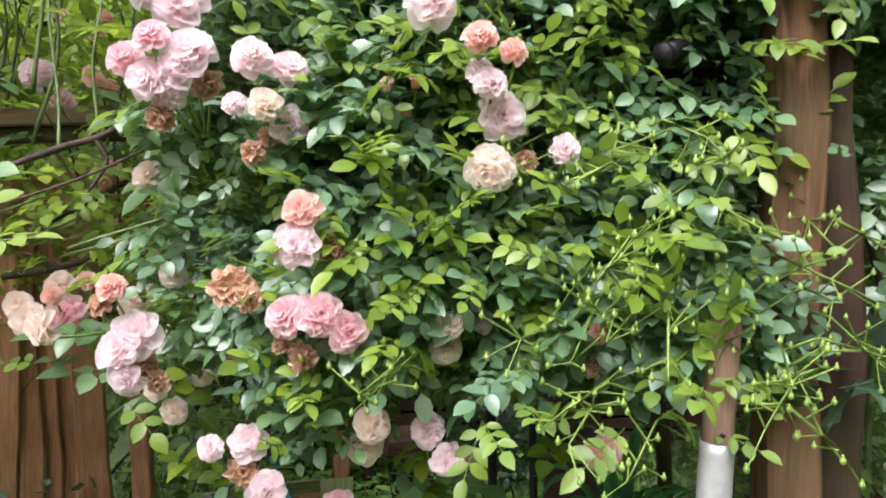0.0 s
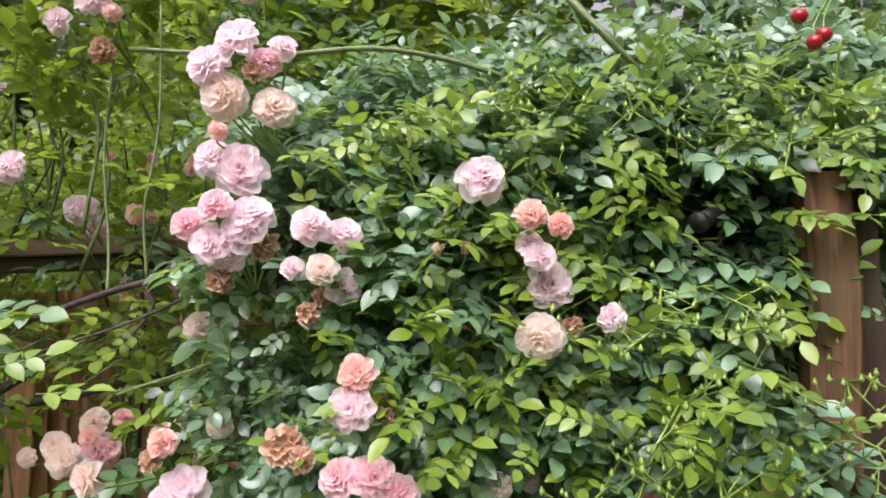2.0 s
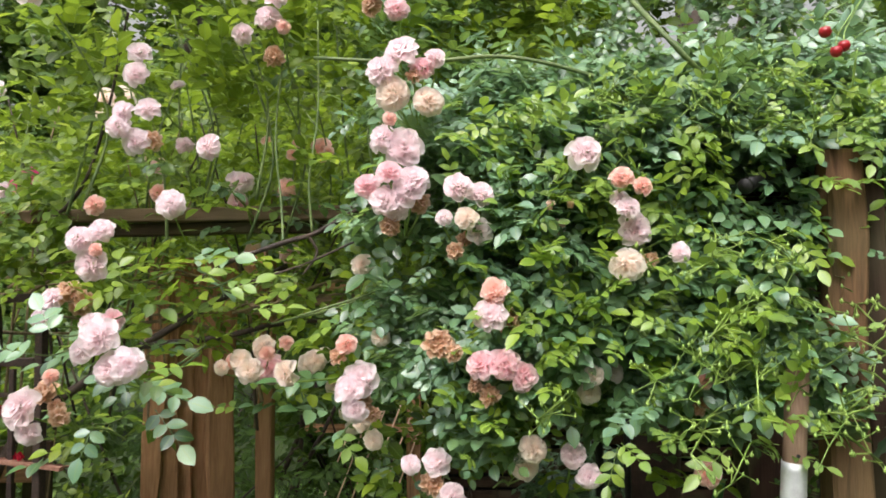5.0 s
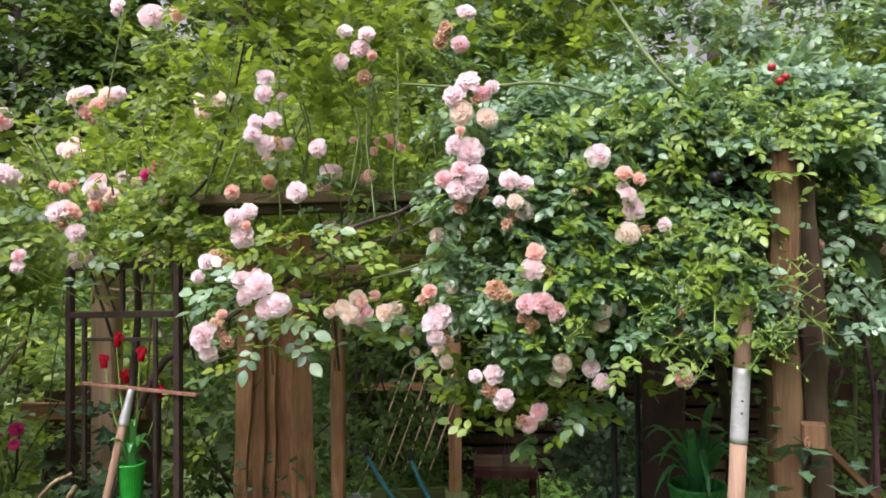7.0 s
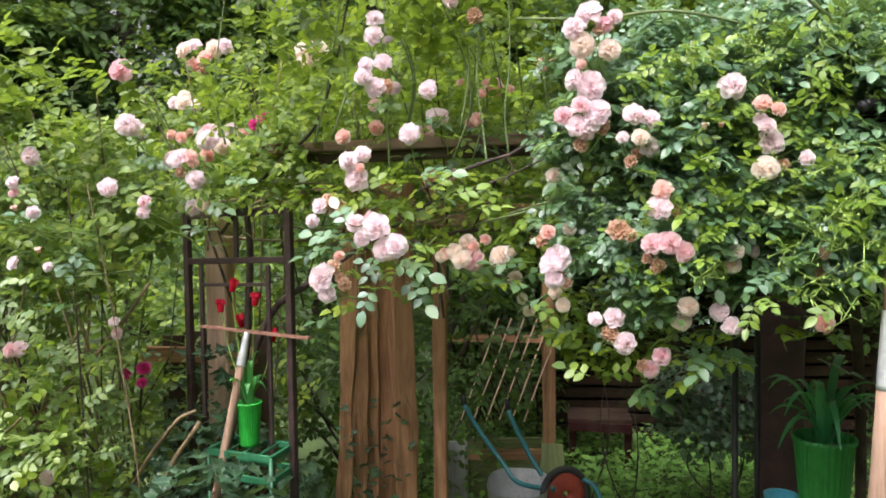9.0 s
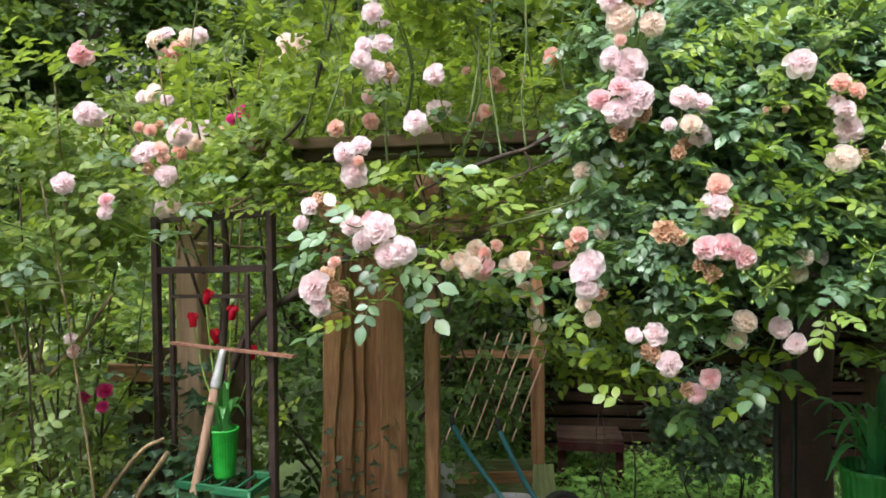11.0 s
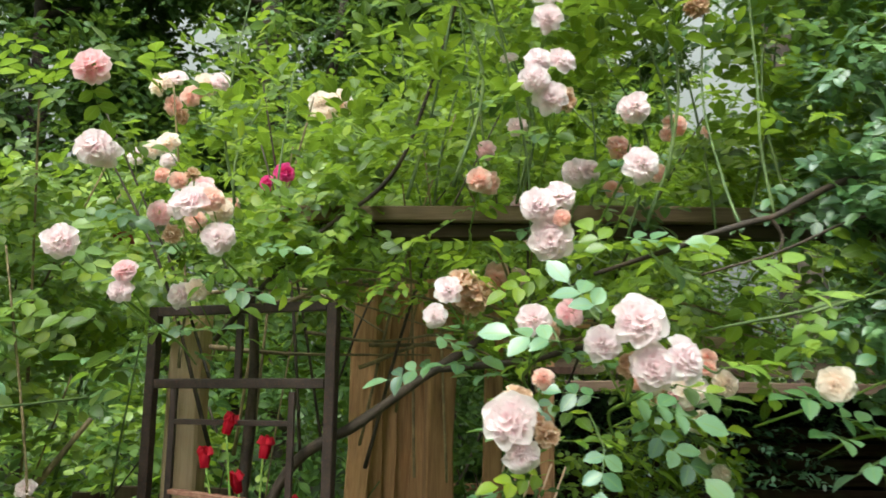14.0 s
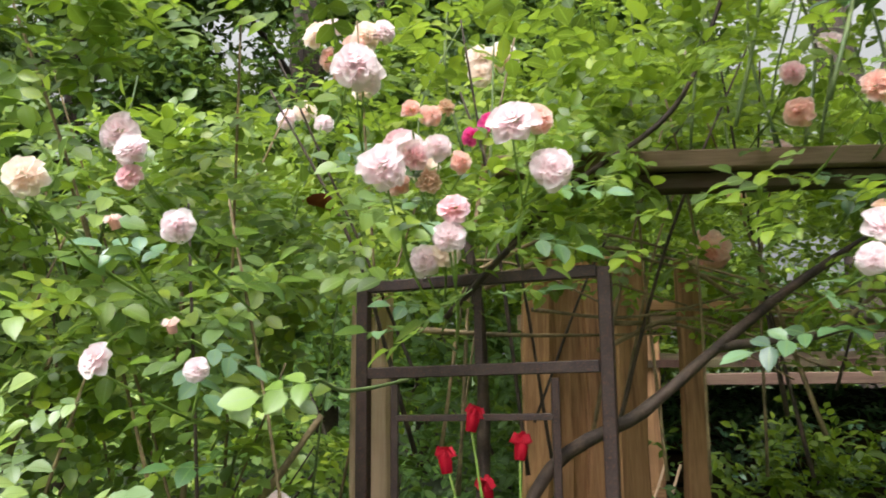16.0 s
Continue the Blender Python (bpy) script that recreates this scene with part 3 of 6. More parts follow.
def grass_patch():
    rng = random.Random(3)
    sh = Sheaf()
    for _ in range(9000):
        x, y = rng.uniform(-1.6, 2.2), 2.6 + 4.6 * rng.random() ** 0.8
        h = rng.uniform(0.05, 0.14)
        v, f, uv = leaflet(h, h * 0.09, rng.uniform(0.1, 0.6), 0.2, stations=3)
        m = pose(x, y, 0, 0, 0, rng.uniform(0, 360)) @ pose(0, 0, 0, rng.uniform(50, 85), 0, 0)
        sh.add(turned(v, m), f, uv)
    for _ in range(5200):
        x, y = rng.uniform(-1.0, 1.7), 3.8 + 2.0 * rng.random()
        v, f, uv = leaflet(0.05 * rng.uniform(0.6, 1.3), 0.035, 0.3, 0.2, stations=4)
        m = pose(x, y, rng.uniform(0.02, 0.16), rng.uniform(-20, 45), rng.uniform(-25, 25), rng.uniform(0, 360))
        sh.add(turned(v, m), f, uv)
    tagged(quads_object("grass", *sh.arrays(), GRASS), "bright green grass and low weeds on the soil", "grass", kind="stuff")


grass_patch()


# ---- pergola ----
pergola = thing("pergola", (-0.072, 2.326, 0), "weathered brown timber pergola overgrown with climbing roses", "pergola")
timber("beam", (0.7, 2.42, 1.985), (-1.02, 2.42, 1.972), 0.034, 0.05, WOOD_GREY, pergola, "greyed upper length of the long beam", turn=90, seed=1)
# the shadow on the beam's lower half is put in as dark timber
timber("beam", (0.7, 2.435, 1.953), (-0.9, 2.435, 1.94), 0.03, 0.045, WOOD_DARK, pergola, "lower length of the long beam, coloured dark for shade", turn=90, seed=2)
timber("post", (0.668, 1.63, 0), (0.668, 1.63, 1.985), 0.052, 0.056, WOOD_POST, pergola, "square brown post with a chipped top", turn=-8, seed=3, wobble=0.006)
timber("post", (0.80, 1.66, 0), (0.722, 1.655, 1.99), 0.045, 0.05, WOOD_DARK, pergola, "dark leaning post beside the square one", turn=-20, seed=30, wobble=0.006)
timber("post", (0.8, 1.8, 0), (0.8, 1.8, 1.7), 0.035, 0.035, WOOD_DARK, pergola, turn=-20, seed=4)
for i, (x, y, w, d, lean) in enumerate([(-0.912, 3.13, 0.062, 0.03, 0.034), (-0.862, 3.17, 0.056, 0.034, 0.02), (-0.815, 3.21, 0.05, 0.03, 0.008), (-0.77, 3.24, 0.062, 0.04, 0.0), (-0.712, 3.24, 0.058, 0.05, 0.0), (-0.652, 3.1, 0.088, 0.05, 0.0)]):
    timber("board", (x - lean, y, 0), (x + lean, y, 1.9), w, d, WOOD, pergola, "rough split board of a doubled post", turn=(12, 22, 8, 24, 6, 16)[i], seed=5 + i, wobble=0.008)
timber("post", (-0.505, 3.070, 0), (-0.489, 3.070, 1.882), 0.055, 0.05, WOOD, pergola, seed=9)
timber("post", (-0.072, 5.190, 0), (-0.067, 5.190, 1.741), 0.09, 0.08, WOOD, pergola, seed=10)
timber("post", (-1.282, 2.738, 0), (-1.278, 2.738, 1.783), 0.085, 0.08, WOOD_PALE, pergola, "paler planed post behind the iron trellis", seed=11)
timber("rafter", (-0.905, 3.470, 1.739), (0.477, 3.750, 1.730), 0.05, 0.04, WOOD_GREY, pergola, turn=90, seed=12)
timber("rafter", (-0.761, 3.520, 1.796), (0.150, 3.600, 1.786), 0.035, 0.04, WOOD, pergola, turn=90, seed=16)
timber("rafter", (0.0, 4.900, 1.502), (1.75, 4.900, 1.512), 0.06, 0.05, WOOD_RAFTER, pergola, turn=90, seed=13)
timber("rafter", (0.453, 1.713, 1.866), (0.991, 2.524, 1.823), 0.08, 0.045, WOOD, pergola, turn=90, seed=14)
timber("rafter", (0.502, 1.665, 1.741), (1.087, 2.582, 1.675), 0.05, 0.04, WOOD, pergola, turn=90, seed=15)

# wooden block with a cup hook on the post
block = thing("hook_block", (0.732, 1.585, 1.440), "small square offcut of wood with a cup hook", "wooden block")
timber("block", (0.694, 1.565, 1.412), (0.694, 1.565, 1.455), 0.042, 0.042, WOOD_POST, block, turn=-20)
tube("cup_hook", [(0.666, 1.523, 1.431), (0.661, 1.514, 1.421), (0.654, 1.510, 1.426), (0.653, 1.509, 1.438), (0.659, 1.509, 1.443)], 0.0016, 0.0013, RUST, block, "rusty wire cup hook", sides=6)
timber("brace", (0.732, 1.623, 1.409), (0.961, 1.742, 1.199), 0.016, 0.014, WOOD_POST, pergola)

# black bracket by the post
bracket = thing("hanging_bracket", (0.66, 1.7, 1.99), "black iron rod and strap fixed to the post", "bracket")
tube("rod", [(0.66, 1.69, 1.993), (0.6, 1.655, 1.965), (0.535, 1.62, 1.936)], 0.0095, 0.0095, IRON_BLACK, bracket, sides=12)
tube("rod_end", [(0.535, 1.62, 1.936), (0.529, 1.617, 1.933)], 0.0115, 0.0115, IRON_BLACK, bracket, sides=12)
bm = bmesh.new()
ring = [[bm.verts.new((0.628 + r * math.cos(a), 1.68, 1.992 + h + r * 0.62 * math.sin(a))) for r in (0.021, 0.024) for h in (0.0,)] + [bm.verts.new((0.628 + 0.0225 * math.cos(a), 1.695, 1.992 + 0.014 * math.sin(a)))] for a in [math.pi * (k / 12 * 1.2 - 0.1) for k in range(13)]]
for r0, r1 in zip(ring, ring[1:]):
    for k in range(3):
        bm.faces.new((r0[k], r0[(k + 1) % 3], r1[(k + 1) % 3], r1[k]))
bm.faces.new(ring[0])
bm.faces.new(ring[-1][::-1])
part("strap", bm, IRON_BLACK, bracket, "bent black metal strap", smooth=True)

louvre = thing("louvred_block", (0.62, 1.74, 1.9), "small brown louvred wooden vent beside the post", "vent")
for i in range(7):
    timber("slat", (0.575, 1.74, 1.888 + i * 0.0085), (0.652, 1.75, 1.888 + i * 0.0085), 0.005, 0.016, WOOD_RED, louvre, turn=90, wobble=0.0006, seed=160 + i)
timber("stile", (0.574, 1.748, 1.88), (0.574, 1.748, 1.946), 0.008, 0.012, WOOD_DARK, louvre)

# ---- fence and shed behind ----
fence = thing("fence", (-1.539, 3.300, 0), "low brown board fence among the rose stems", "fence")
for i in range(4):
    x = -1.755 + i * 0.135
    timber("slat", (x, 3.22 + 0.01 * (i % 3), 0), (x + 0.01, 3.22, 1.23 + 0.02 * (i % 2)), 0.1, 0.02, WOOD_DARK, fence, seed=20 + i)
timber("rail", (-1.881, 3.190, 1.150), (-1.337, 3.190, 1.149), 0.07, 0.03, WOOD, fence, turn=90)

shed = thing("shed", (0.688, 6.000, 0), "dark slatted garden shed in deep shade", "shed")
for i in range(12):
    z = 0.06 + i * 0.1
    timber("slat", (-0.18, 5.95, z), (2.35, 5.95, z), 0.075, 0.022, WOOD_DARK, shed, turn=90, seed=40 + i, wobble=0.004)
# a black sheet stands in for the shade inside the shed
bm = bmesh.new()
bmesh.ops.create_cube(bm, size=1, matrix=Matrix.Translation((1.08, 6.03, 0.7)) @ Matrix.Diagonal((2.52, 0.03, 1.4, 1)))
part("back_panel", bm, SHADE_BLACK, shed, "black sheet put in for the shade behind the slats")
# roof added to keep light out of the shed
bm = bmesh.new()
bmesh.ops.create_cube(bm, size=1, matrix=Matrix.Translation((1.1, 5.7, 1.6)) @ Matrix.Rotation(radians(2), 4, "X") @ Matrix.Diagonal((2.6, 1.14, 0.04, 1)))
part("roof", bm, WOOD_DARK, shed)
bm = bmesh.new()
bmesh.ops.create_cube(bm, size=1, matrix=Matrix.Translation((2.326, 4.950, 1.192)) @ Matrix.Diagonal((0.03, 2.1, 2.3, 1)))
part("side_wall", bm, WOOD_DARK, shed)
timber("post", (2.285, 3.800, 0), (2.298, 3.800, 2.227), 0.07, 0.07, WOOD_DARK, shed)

bench = thing("bench", (0.3, 5.3, 0), "low dark bench with a red-stained front board", "bench")
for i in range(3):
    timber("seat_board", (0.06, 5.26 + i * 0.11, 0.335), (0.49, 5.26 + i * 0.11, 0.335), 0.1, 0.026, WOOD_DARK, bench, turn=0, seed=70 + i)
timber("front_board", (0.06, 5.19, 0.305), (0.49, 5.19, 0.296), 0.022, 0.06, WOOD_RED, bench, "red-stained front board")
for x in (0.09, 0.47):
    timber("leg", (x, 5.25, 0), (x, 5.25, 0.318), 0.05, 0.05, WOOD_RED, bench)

lattice = thing("lattice_panel", (-0.350, 5.000, 0.385), "leaning lattice panel of thin weathered slats", "lattice")
for i in range(6):
    x = -0.66 + i * 0.085
    timber("slat", (x, 5.0, 0.38), (x + 0.26, 5.03, 1.07), 0.018, 0.008, WOOD_PALE, lattice, seed=80 + i)
for i in range(4):
    x = -0.385 + i * 0.09
    timber("slat", (x, 5.016, 0.4), (x - 0.2, 5.046, 1.05), 0.014, 0.007, WOOD_DARK, lattice, seed=90 + i)
timber("rail", (-0.737, 5.060, 0.930), (-0.056, 5.060, 0.927), 0.05, 0.02, WOOD, lattice, turn=90)
for k, (a, b) in enumerate([((-0.878, 4.800, 0.434), (-0.339, 5.000, 1.500)), ((-0.829, 4.850, 0.677), (-0.548, 4.900, 1.551)), ((-0.752, 4.800, 0.386), (-0.724, 4.900, 1.552))]):
    tube("old_stem", [a, [(a[0] + b[0]) / 2 + 0.03, (a[1] + b[1]) / 2, (a[2] + b[2]) / 2], b], 0.016, 0.009, CANE, lattice, "bare grey-brown climbing stem", rough=0.3)

planter = thing("compost_box", (-0.413, 4.350, 0), "compost box of grey and mossy green boards", "compost box")
timber("panel", (-0.605, 4.300, 0), (-0.614, 4.300, 0.447), 0.15, 0.025, BOARD_GREY, planter, "pale grey upright board")
timber("panel", (-0.539, 4.320, 0.215), (-0.113, 4.320, 0.236), 0.24, 0.025, BOARD_MOSS, planter, turn=90)
timber("panel", (-0.537, 4.315, 0.365), (-0.112, 4.315, 0.385), 0.06, 0.03, WOOD, planter, turn=90)
timber("panel", (-0.537, 4.330, 0.427), (-0.111, 4.330, 0.447), 0.06, 0.025, BOARD_MOSS, planter, turn=90)
timber("panel", (-0.103, 4.340, 0), (-0.131, 4.800, 0.289), 0.3, 0.02, BOARD_MOSS, planter)

# ---- wheelbarrow ----
barrow = thing("wheelbarrow", (-0.198, 3.800, 0), "old wheelbarrow with teal tube handles and dull zinc tray", "wheelbarrow")
tube("handle", [(-0.517, 4.020, 0.735), (-0.437, 3.980, 0.616), (-0.312, 3.900, 0.478), (-0.234, 3.820, 0.406), (-0.146, 3.750, 0.403), (-0.035, 3.680, 0.422)], 0.0125, 0.0125, TEAL, barrow, sides=10)
tube("handle", [(-0.277, 3.980, 0.722), (-0.209, 3.920, 0.595), (-0.120, 3.850, 0.458), (-0.034, 3.780, 0.391), (0.014, 3.720, 0.359), (0.027, 3.680, 0.285), (0.038, 3.680, 0.0)], 0.0125, 0.0125, TEAL, barrow, sides=10)
tube("leg", [(-0.112, 3.850, 0.403), (0.036, 3.800, 0.439), (0.139, 3.740, 0.436), (0.183, 3.700, 0.364), (0.189, 3.680, 0.238), (0.200, 3.680, 0.0)], 0.0125, 0.0125, TEAL, barrow, sides=10)
for a in ((-0.517, 4.020, 0.735), (-0.277, 3.980, 0.722)):
    tube("grip", [a, (a[0] - 0.01, a[1] + 0.03, a[2] + 0.05)], 0.015, 0.014, RUBBER, barrow, "dark rubber grip", sides=10)
v, f = [], []
for j, (z, sx, sy) in enumerate([(0.36, 0.15, 0.2), (0.35, 0.148, 0.195), (0.2, 0.13, 0.17), (0.04, 0.1, 0.12), (0.045, 0.09, 0.11), (0.2, 0.12, 0.16), (0.35, 0.142, 0.19)]):
    for k in range(20):
        a = 2 * math.pi * k / 20
        c, s = math.cos(a), math.sin(a)
        q = 1 / max(abs(c) ** 3 + abs(s) ** 3, 1e-6) ** (1 / 3)
        v.append((-0.214 + sx * c * q, 3.68 + sy * s * q, z + 0.09))
for j in range(6):
    for k in range(20):
        f.append((j * 20 + k, j * 20 + (k + 1) % 20, (j + 1) * 20 + (k + 1) % 20, (j + 1) * 20 + k))
link_mesh("tray", v, f, ZINC, barrow, "dull zinc tray")
wheel = lathe("wheel", [(0.11, -0.02), (0.13, -0.012), (0.135, 0), (0.13, 0.012), (0.11, 0.02), (0.1, 0.0), (0.11, -0.02)], RUBBER, None, (0, 0, 0), sides=26)
wheel.matrix_basis = pose(0.015, 3.720, 0.385, 80, 0, 25)
child(wheel, barrow)
rim = lathe("rim", [(0.02, -0.02), (0.06, -0.008), (0.1, -0.014), (0.104, 0.0), (0.1, 0.014), (0.06, 0.008), (0.02, 0.02), (0.012, 0.0), (0.02, -0.02)], RED_PAINT, None, (0, 0, 0), sides=26)
rim.matrix_basis = pose(0.015, 3.720, 0.385, 80, 0, 25)
child(rim, wheel, "rusty red wheel rim")

# ---- iron trellis ----
trellis = thing("iron_trellis", (-1.051, 2.396, 0), "dark brown square-tube iron trellis frame", "trellis")
TA, TB = Vector((-1.259, 2.460, 0)), Vector((-0.850, 2.329, 0))


def along(s, z):
    p = TA.lerp(TB, s)
    return (p.x, p.y, z)


for s in (0, 1):
    timber("upright", along(s, 0.0), along(s, 1.771 - 0.012 * s + (0.02 * s)), 0.022, 0.022, IRON, trellis, turn=-17, wobble=0)
for z, w in ((1.761, 0.02), (1.608, 0.02)):
    timber("crossbar", along(0.03, z - 0.0), along(0.97, z + 0.012), w, 0.02, IRON, trellis, turn=90, wobble=0)
for s in (0.14, 0.8):
    timber("inner_bar", along(s, 0.25), along(s, 1.601), 0.013, 0.013, IRON, trellis, wobble=0)
timber("inner_bar", along(0.5, 1.616), along(0.5, 1.756), 0.014, 0.014, IRON, trellis, wobble=0)
timber("crossbar", along(0.15, 1.531), along(0.79, 1.539), 0.011, 0.011, IRON, trellis, wobble=0)

# ---- rake ----
rake = thing("garden_rake", (-1.107, 2.164, 0), "old garden rake leaning head-up with rusted tines", "rake")
neck = Vector((-0.990, 2.319, 1.392))
foot = Vector((-1.224, 2.092, 0.0))
tube("handle", [foot, foot.lerp(neck, 0.5) + Vector((0.004, 0, 0.0)), foot.lerp(neck, 0.93)], 0.0135, 0.0125, WOOD_POLE, rake, "worn turned wooden handle", sides=12)
tube("ferrule", [foot.lerp(neck, 0.925), foot.lerp(neck, 0.96), neck], 0.0155, 0.009, STEEL, rake, "tapered steel ferrule", sides=12)
RL, RR = Vector((-1.182, 2.396, 1.398)), Vector((-0.775, 2.287, 1.380))
timber("head_bar", RL, RR, 0.014, 0.009, RUST, rake, "rusted rake head bar", wobble=0.0006)
for i in range(15):
    p = RL.lerp(RR, (i + 0.3) / 14.8)
    tube("tine", [p, p + Vector((0.004, 0.02, -0.001)), p + Vector((0.012, 0.05, -0.008))], 0.0035, 0.002, RUST, rake, sides=5)

pole = thing("tool_handle", (0.537, 1.570, 0), "upright wooden tool handle with a steel socket", "tool handle")
foot, head = Vector((0.468, 1.566, 0)), Vector((0.562, 1.547, 1.684))


def on_pole(z):
    return foot.lerp(head, z / 1.655)


tube("shaft", [on_pole(0), on_pole(0.7), on_pole(1.40)], 0.0165, 0.0155, WOOD_POLE, pole, "smooth turned shaft", sides=14)
tube("socket", [on_pole(1.398), on_pole(1.47), on_pole(1.538)], 0.0165, 0.016, STEEL, pole, "bright steel socket with bolt holes", sides=16)
tube("shaft_top", [on_pole(1.53), on_pole(1.6), on_pole(1.655)], 0.0148, 0.0152, WOOD_POLE, pole, sides=14)
for z in (1.548, 1.478, 1.455):
    q = on_pole(z)
    tube("bolt_hole", [(q.x - 0.003, q.y - 0.0145, q.z), (q.x - 0.003, q.y - 0.0172, q.z)], 0.0022, 0.0022, IRON_BLACK, pole, sides=8)


# ---- pots ----
def strap_leaf(rng, base, reach, height, droop, turn, width, mat, parent):
    v, uv, f = [], [], []
    n = 9
    for i in range(n):
        s = i / (n - 1)
        r = reach * s
        z = height * (1.6 * s - (0.6 + droop) * s * s)
        w = width * (0.55 + 0.6 * s) * (1 - s ** 3) + 0.0012
        for k in (-1, 0, 1):
            px, py = r, k * w
            a = radians(turn)
            v.append((base[0] + px * math.cos(a) - py * math.sin(a), base[1] + px * math.sin(a) + py * math.cos(a), base[2] + z + abs(k) * w * 0.5))
            uv.append((0.5 + 0.5 * k, s))
    for i in range(n - 1):
        for k in range(2):
            a = i * 3 + k
            f.append((a, a + 1, a + 4, a + 3))
    quads_object("strap_leaf", np.array(v), np.array(f), np.array(uv), mat, parent)


def pot(at, r, h, mat, label, seed, count, reach, height, leaf_mat):
    rng = random.Random(seed)
    ob = thing("potted_plant", at, label, "potted plant")
    lathe("pot", [(0.001, 0.004), (r * 0.66, 0.0), (r * 0.7, 0.01), (r * 0.94, h * 0.93), (r * 1.0, h * 0.95), (r * 1.01, h), (r * 0.95, h), (r * 0.92, h * 0.94), (r * 0.86, h * 0.85)], mat, ob, at, sides=112, flute=0.028, flutes=28)
    lathe("potting_soil", [(r * 0.9, h * 0.86), (r * 0.4, h * 0.88), (0.001, h * 0.89)], SOIL, ob, at, sides=20)
    for i in range(count):
        strap_leaf(rng, (at[0] + rng.uniform(-0.2, 0.2) * r, at[1] + rng.uniform(-0.2, 0.2) * r, at[2] + h * 0.88), reach * rng.uniform(0.45, 1.1), height * rng.uniform(0.6, 1.1), rng.uniform(0.3, 1.0), i * 137.5 + rng.uniform(-15, 15), rng.uniform(0.010, 0.015), leaf_mat, ob)
    return ob


plant_stand = thing("plant_stand", (0.533, 2.023, 0), "tall black iron plant stand with open shelves", "plant stand")
for x, y in ((0.413, 2.06), (0.52, 2.26), (0.83, 2.0), (0.91, 2.25)):
    tube("upright", [(x, y, 0), (x, y, 1.75)], 0.008, 0.008, IRON_BLACK, plant_stand, sides=8)
for z in (0.95, 1.73, 1.67):
    tube("shelf_bar", [(0.413, 2.06, z), (0.83, 2.0, z)], 0.006, 0.006, IRON_BLACK, plant_stand, sides=8)
    tube("shelf_bar", [(0.52, 2.26, z), (0.91, 2.25, z)], 0.006, 0.006, IRON_BLACK, plant_stand, sides=8)
for i in range(5):
    x = 0.44 + i * 0.09
    tube("shelf_bar", [(x, 2.05, 0.95), (x + 0.09, 2.25, 0.95)], 0.005, 0.005, IRON_BLACK, plant_stand, sides=6)
pot((0.637, 2.1, 0.957), 0.0735, 0.22, POT_DARK, "fluted deep green pot with arching strap-leaved plant", 4, 24, 0.18, 0.3, GREEN_STRAP)
saucer = lathe("blue_dish", [(0.001, 0.002), (0.035, 0.0), (0.04, 0.008), (0.045, 0.03), (0.04, 0.03), (0.035, 0.01), (0.001, 0.008)], BLUE, None, (0.565, 2.2, 0.957), sides=24)
tagged(saucer, "small bright blue plastic dish on the stand", "dish")

low_stand = thing("low_stand", (-0.990, 2.337, 0), "small green painted metal stand under the pot", "plant stand")
LOW = ((-1.105, 2.27), (-0.878, 2.21), (-1.085, 2.41), (-0.858, 2.35))
for x, y in LOW:
    tube("leg", [(x, y, 0), (x, y, 1.03)], 0.006, 0.006, GREEN_PAINT, low_stand, sides=8)
for z in (1.025, 0.955):
    for a, b in ((0, 1), (2, 3), (0, 2), (1, 3)):
        timber("rail", (*LOW[a], z), (*LOW[b], z), 0.012, 0.02, GREEN_PAINT, low_stand, turn=0, wobble=0)
for i in range(3):
    k = 0.25 + 0.25 * i
    tube("shelf_bar", [(-1.105 + 0.227 * k, 2.27 - 0.06 * k, 1.025), (-1.085 + 0.227 * k, 2.41 - 0.06 * k, 1.025)], 0.004, 0.004, GREEN_PAINT, low_stand, sides=6)
left_pot = pot((-0.992, 2.32, 1.031), 0.041, 0.14, POT, "fluted bright green pot with pale strap leaves and red flowers", 9, 11, 0.07, 0.24, GREEN_STRAP_PALE)
rng = random.Random(8)
for x, y, z in ((-1.070, 2.386, 1.525), (-0.990, 2.377, 1.480), (-1.109, 2.386, 1.458), (-1.042, 2.397, 1.410), (-0.926, 2.370, 1.368)):
    tube("flower_stalk", [(-0.993, 2.329, 1.176), (x * 0.6 - 0.995 * 0.4, 2.36, 1.11 + (z - 1.11) * 0.55), (x, y, z)], 0.003, 0.002, STEM, left_pot)
    ob = new("red_flower", bloom_mesh("bud", "r"))
    ob.matrix_basis = Matrix.Translation((x, y, z - 0.012)) @ pose(0, 0, 0, rng.uniform(-15, 15), rng.uniform(-15, 15), 0) @ Matrix.Diagonal((0.046, 0.046, 0.064, 1))
    child(ob, left_pot, "closed red tulip-shaped flower")

trunk = thing("tree", (0.720, 2.706, 0), "dark maroon tree trunk in deep shade", "tree")
tube("trunk", [(0.738, 2.706, 0), (0.734, 2.768, 0.695), (0.710, 2.706, 1.263), (0.746, 2.711, 1.902)], 0.085, 0.07, MAROON, trunk, sides=16, rough=0.15)

tube("limb", [(0.714, 2.715, 1.216), (0.852, 2.800, 1.537), (0.921, 2.850, 1.956)], 0.04, 0.03, MAROON, trunk, sides=10, rough=0.15)
for k in range(3):
    tube("root", [(0.746, 2.749, 0.254), (0.88 + (-0.14, 0.02, 0.15)[k], 2.66, 0.05), (0.88 + (-0.26, 0.04, 0.28)[k], 2.58, -0.02)], 0.05, 0.02, MAROON, trunk, sides=8, rough=0.2)

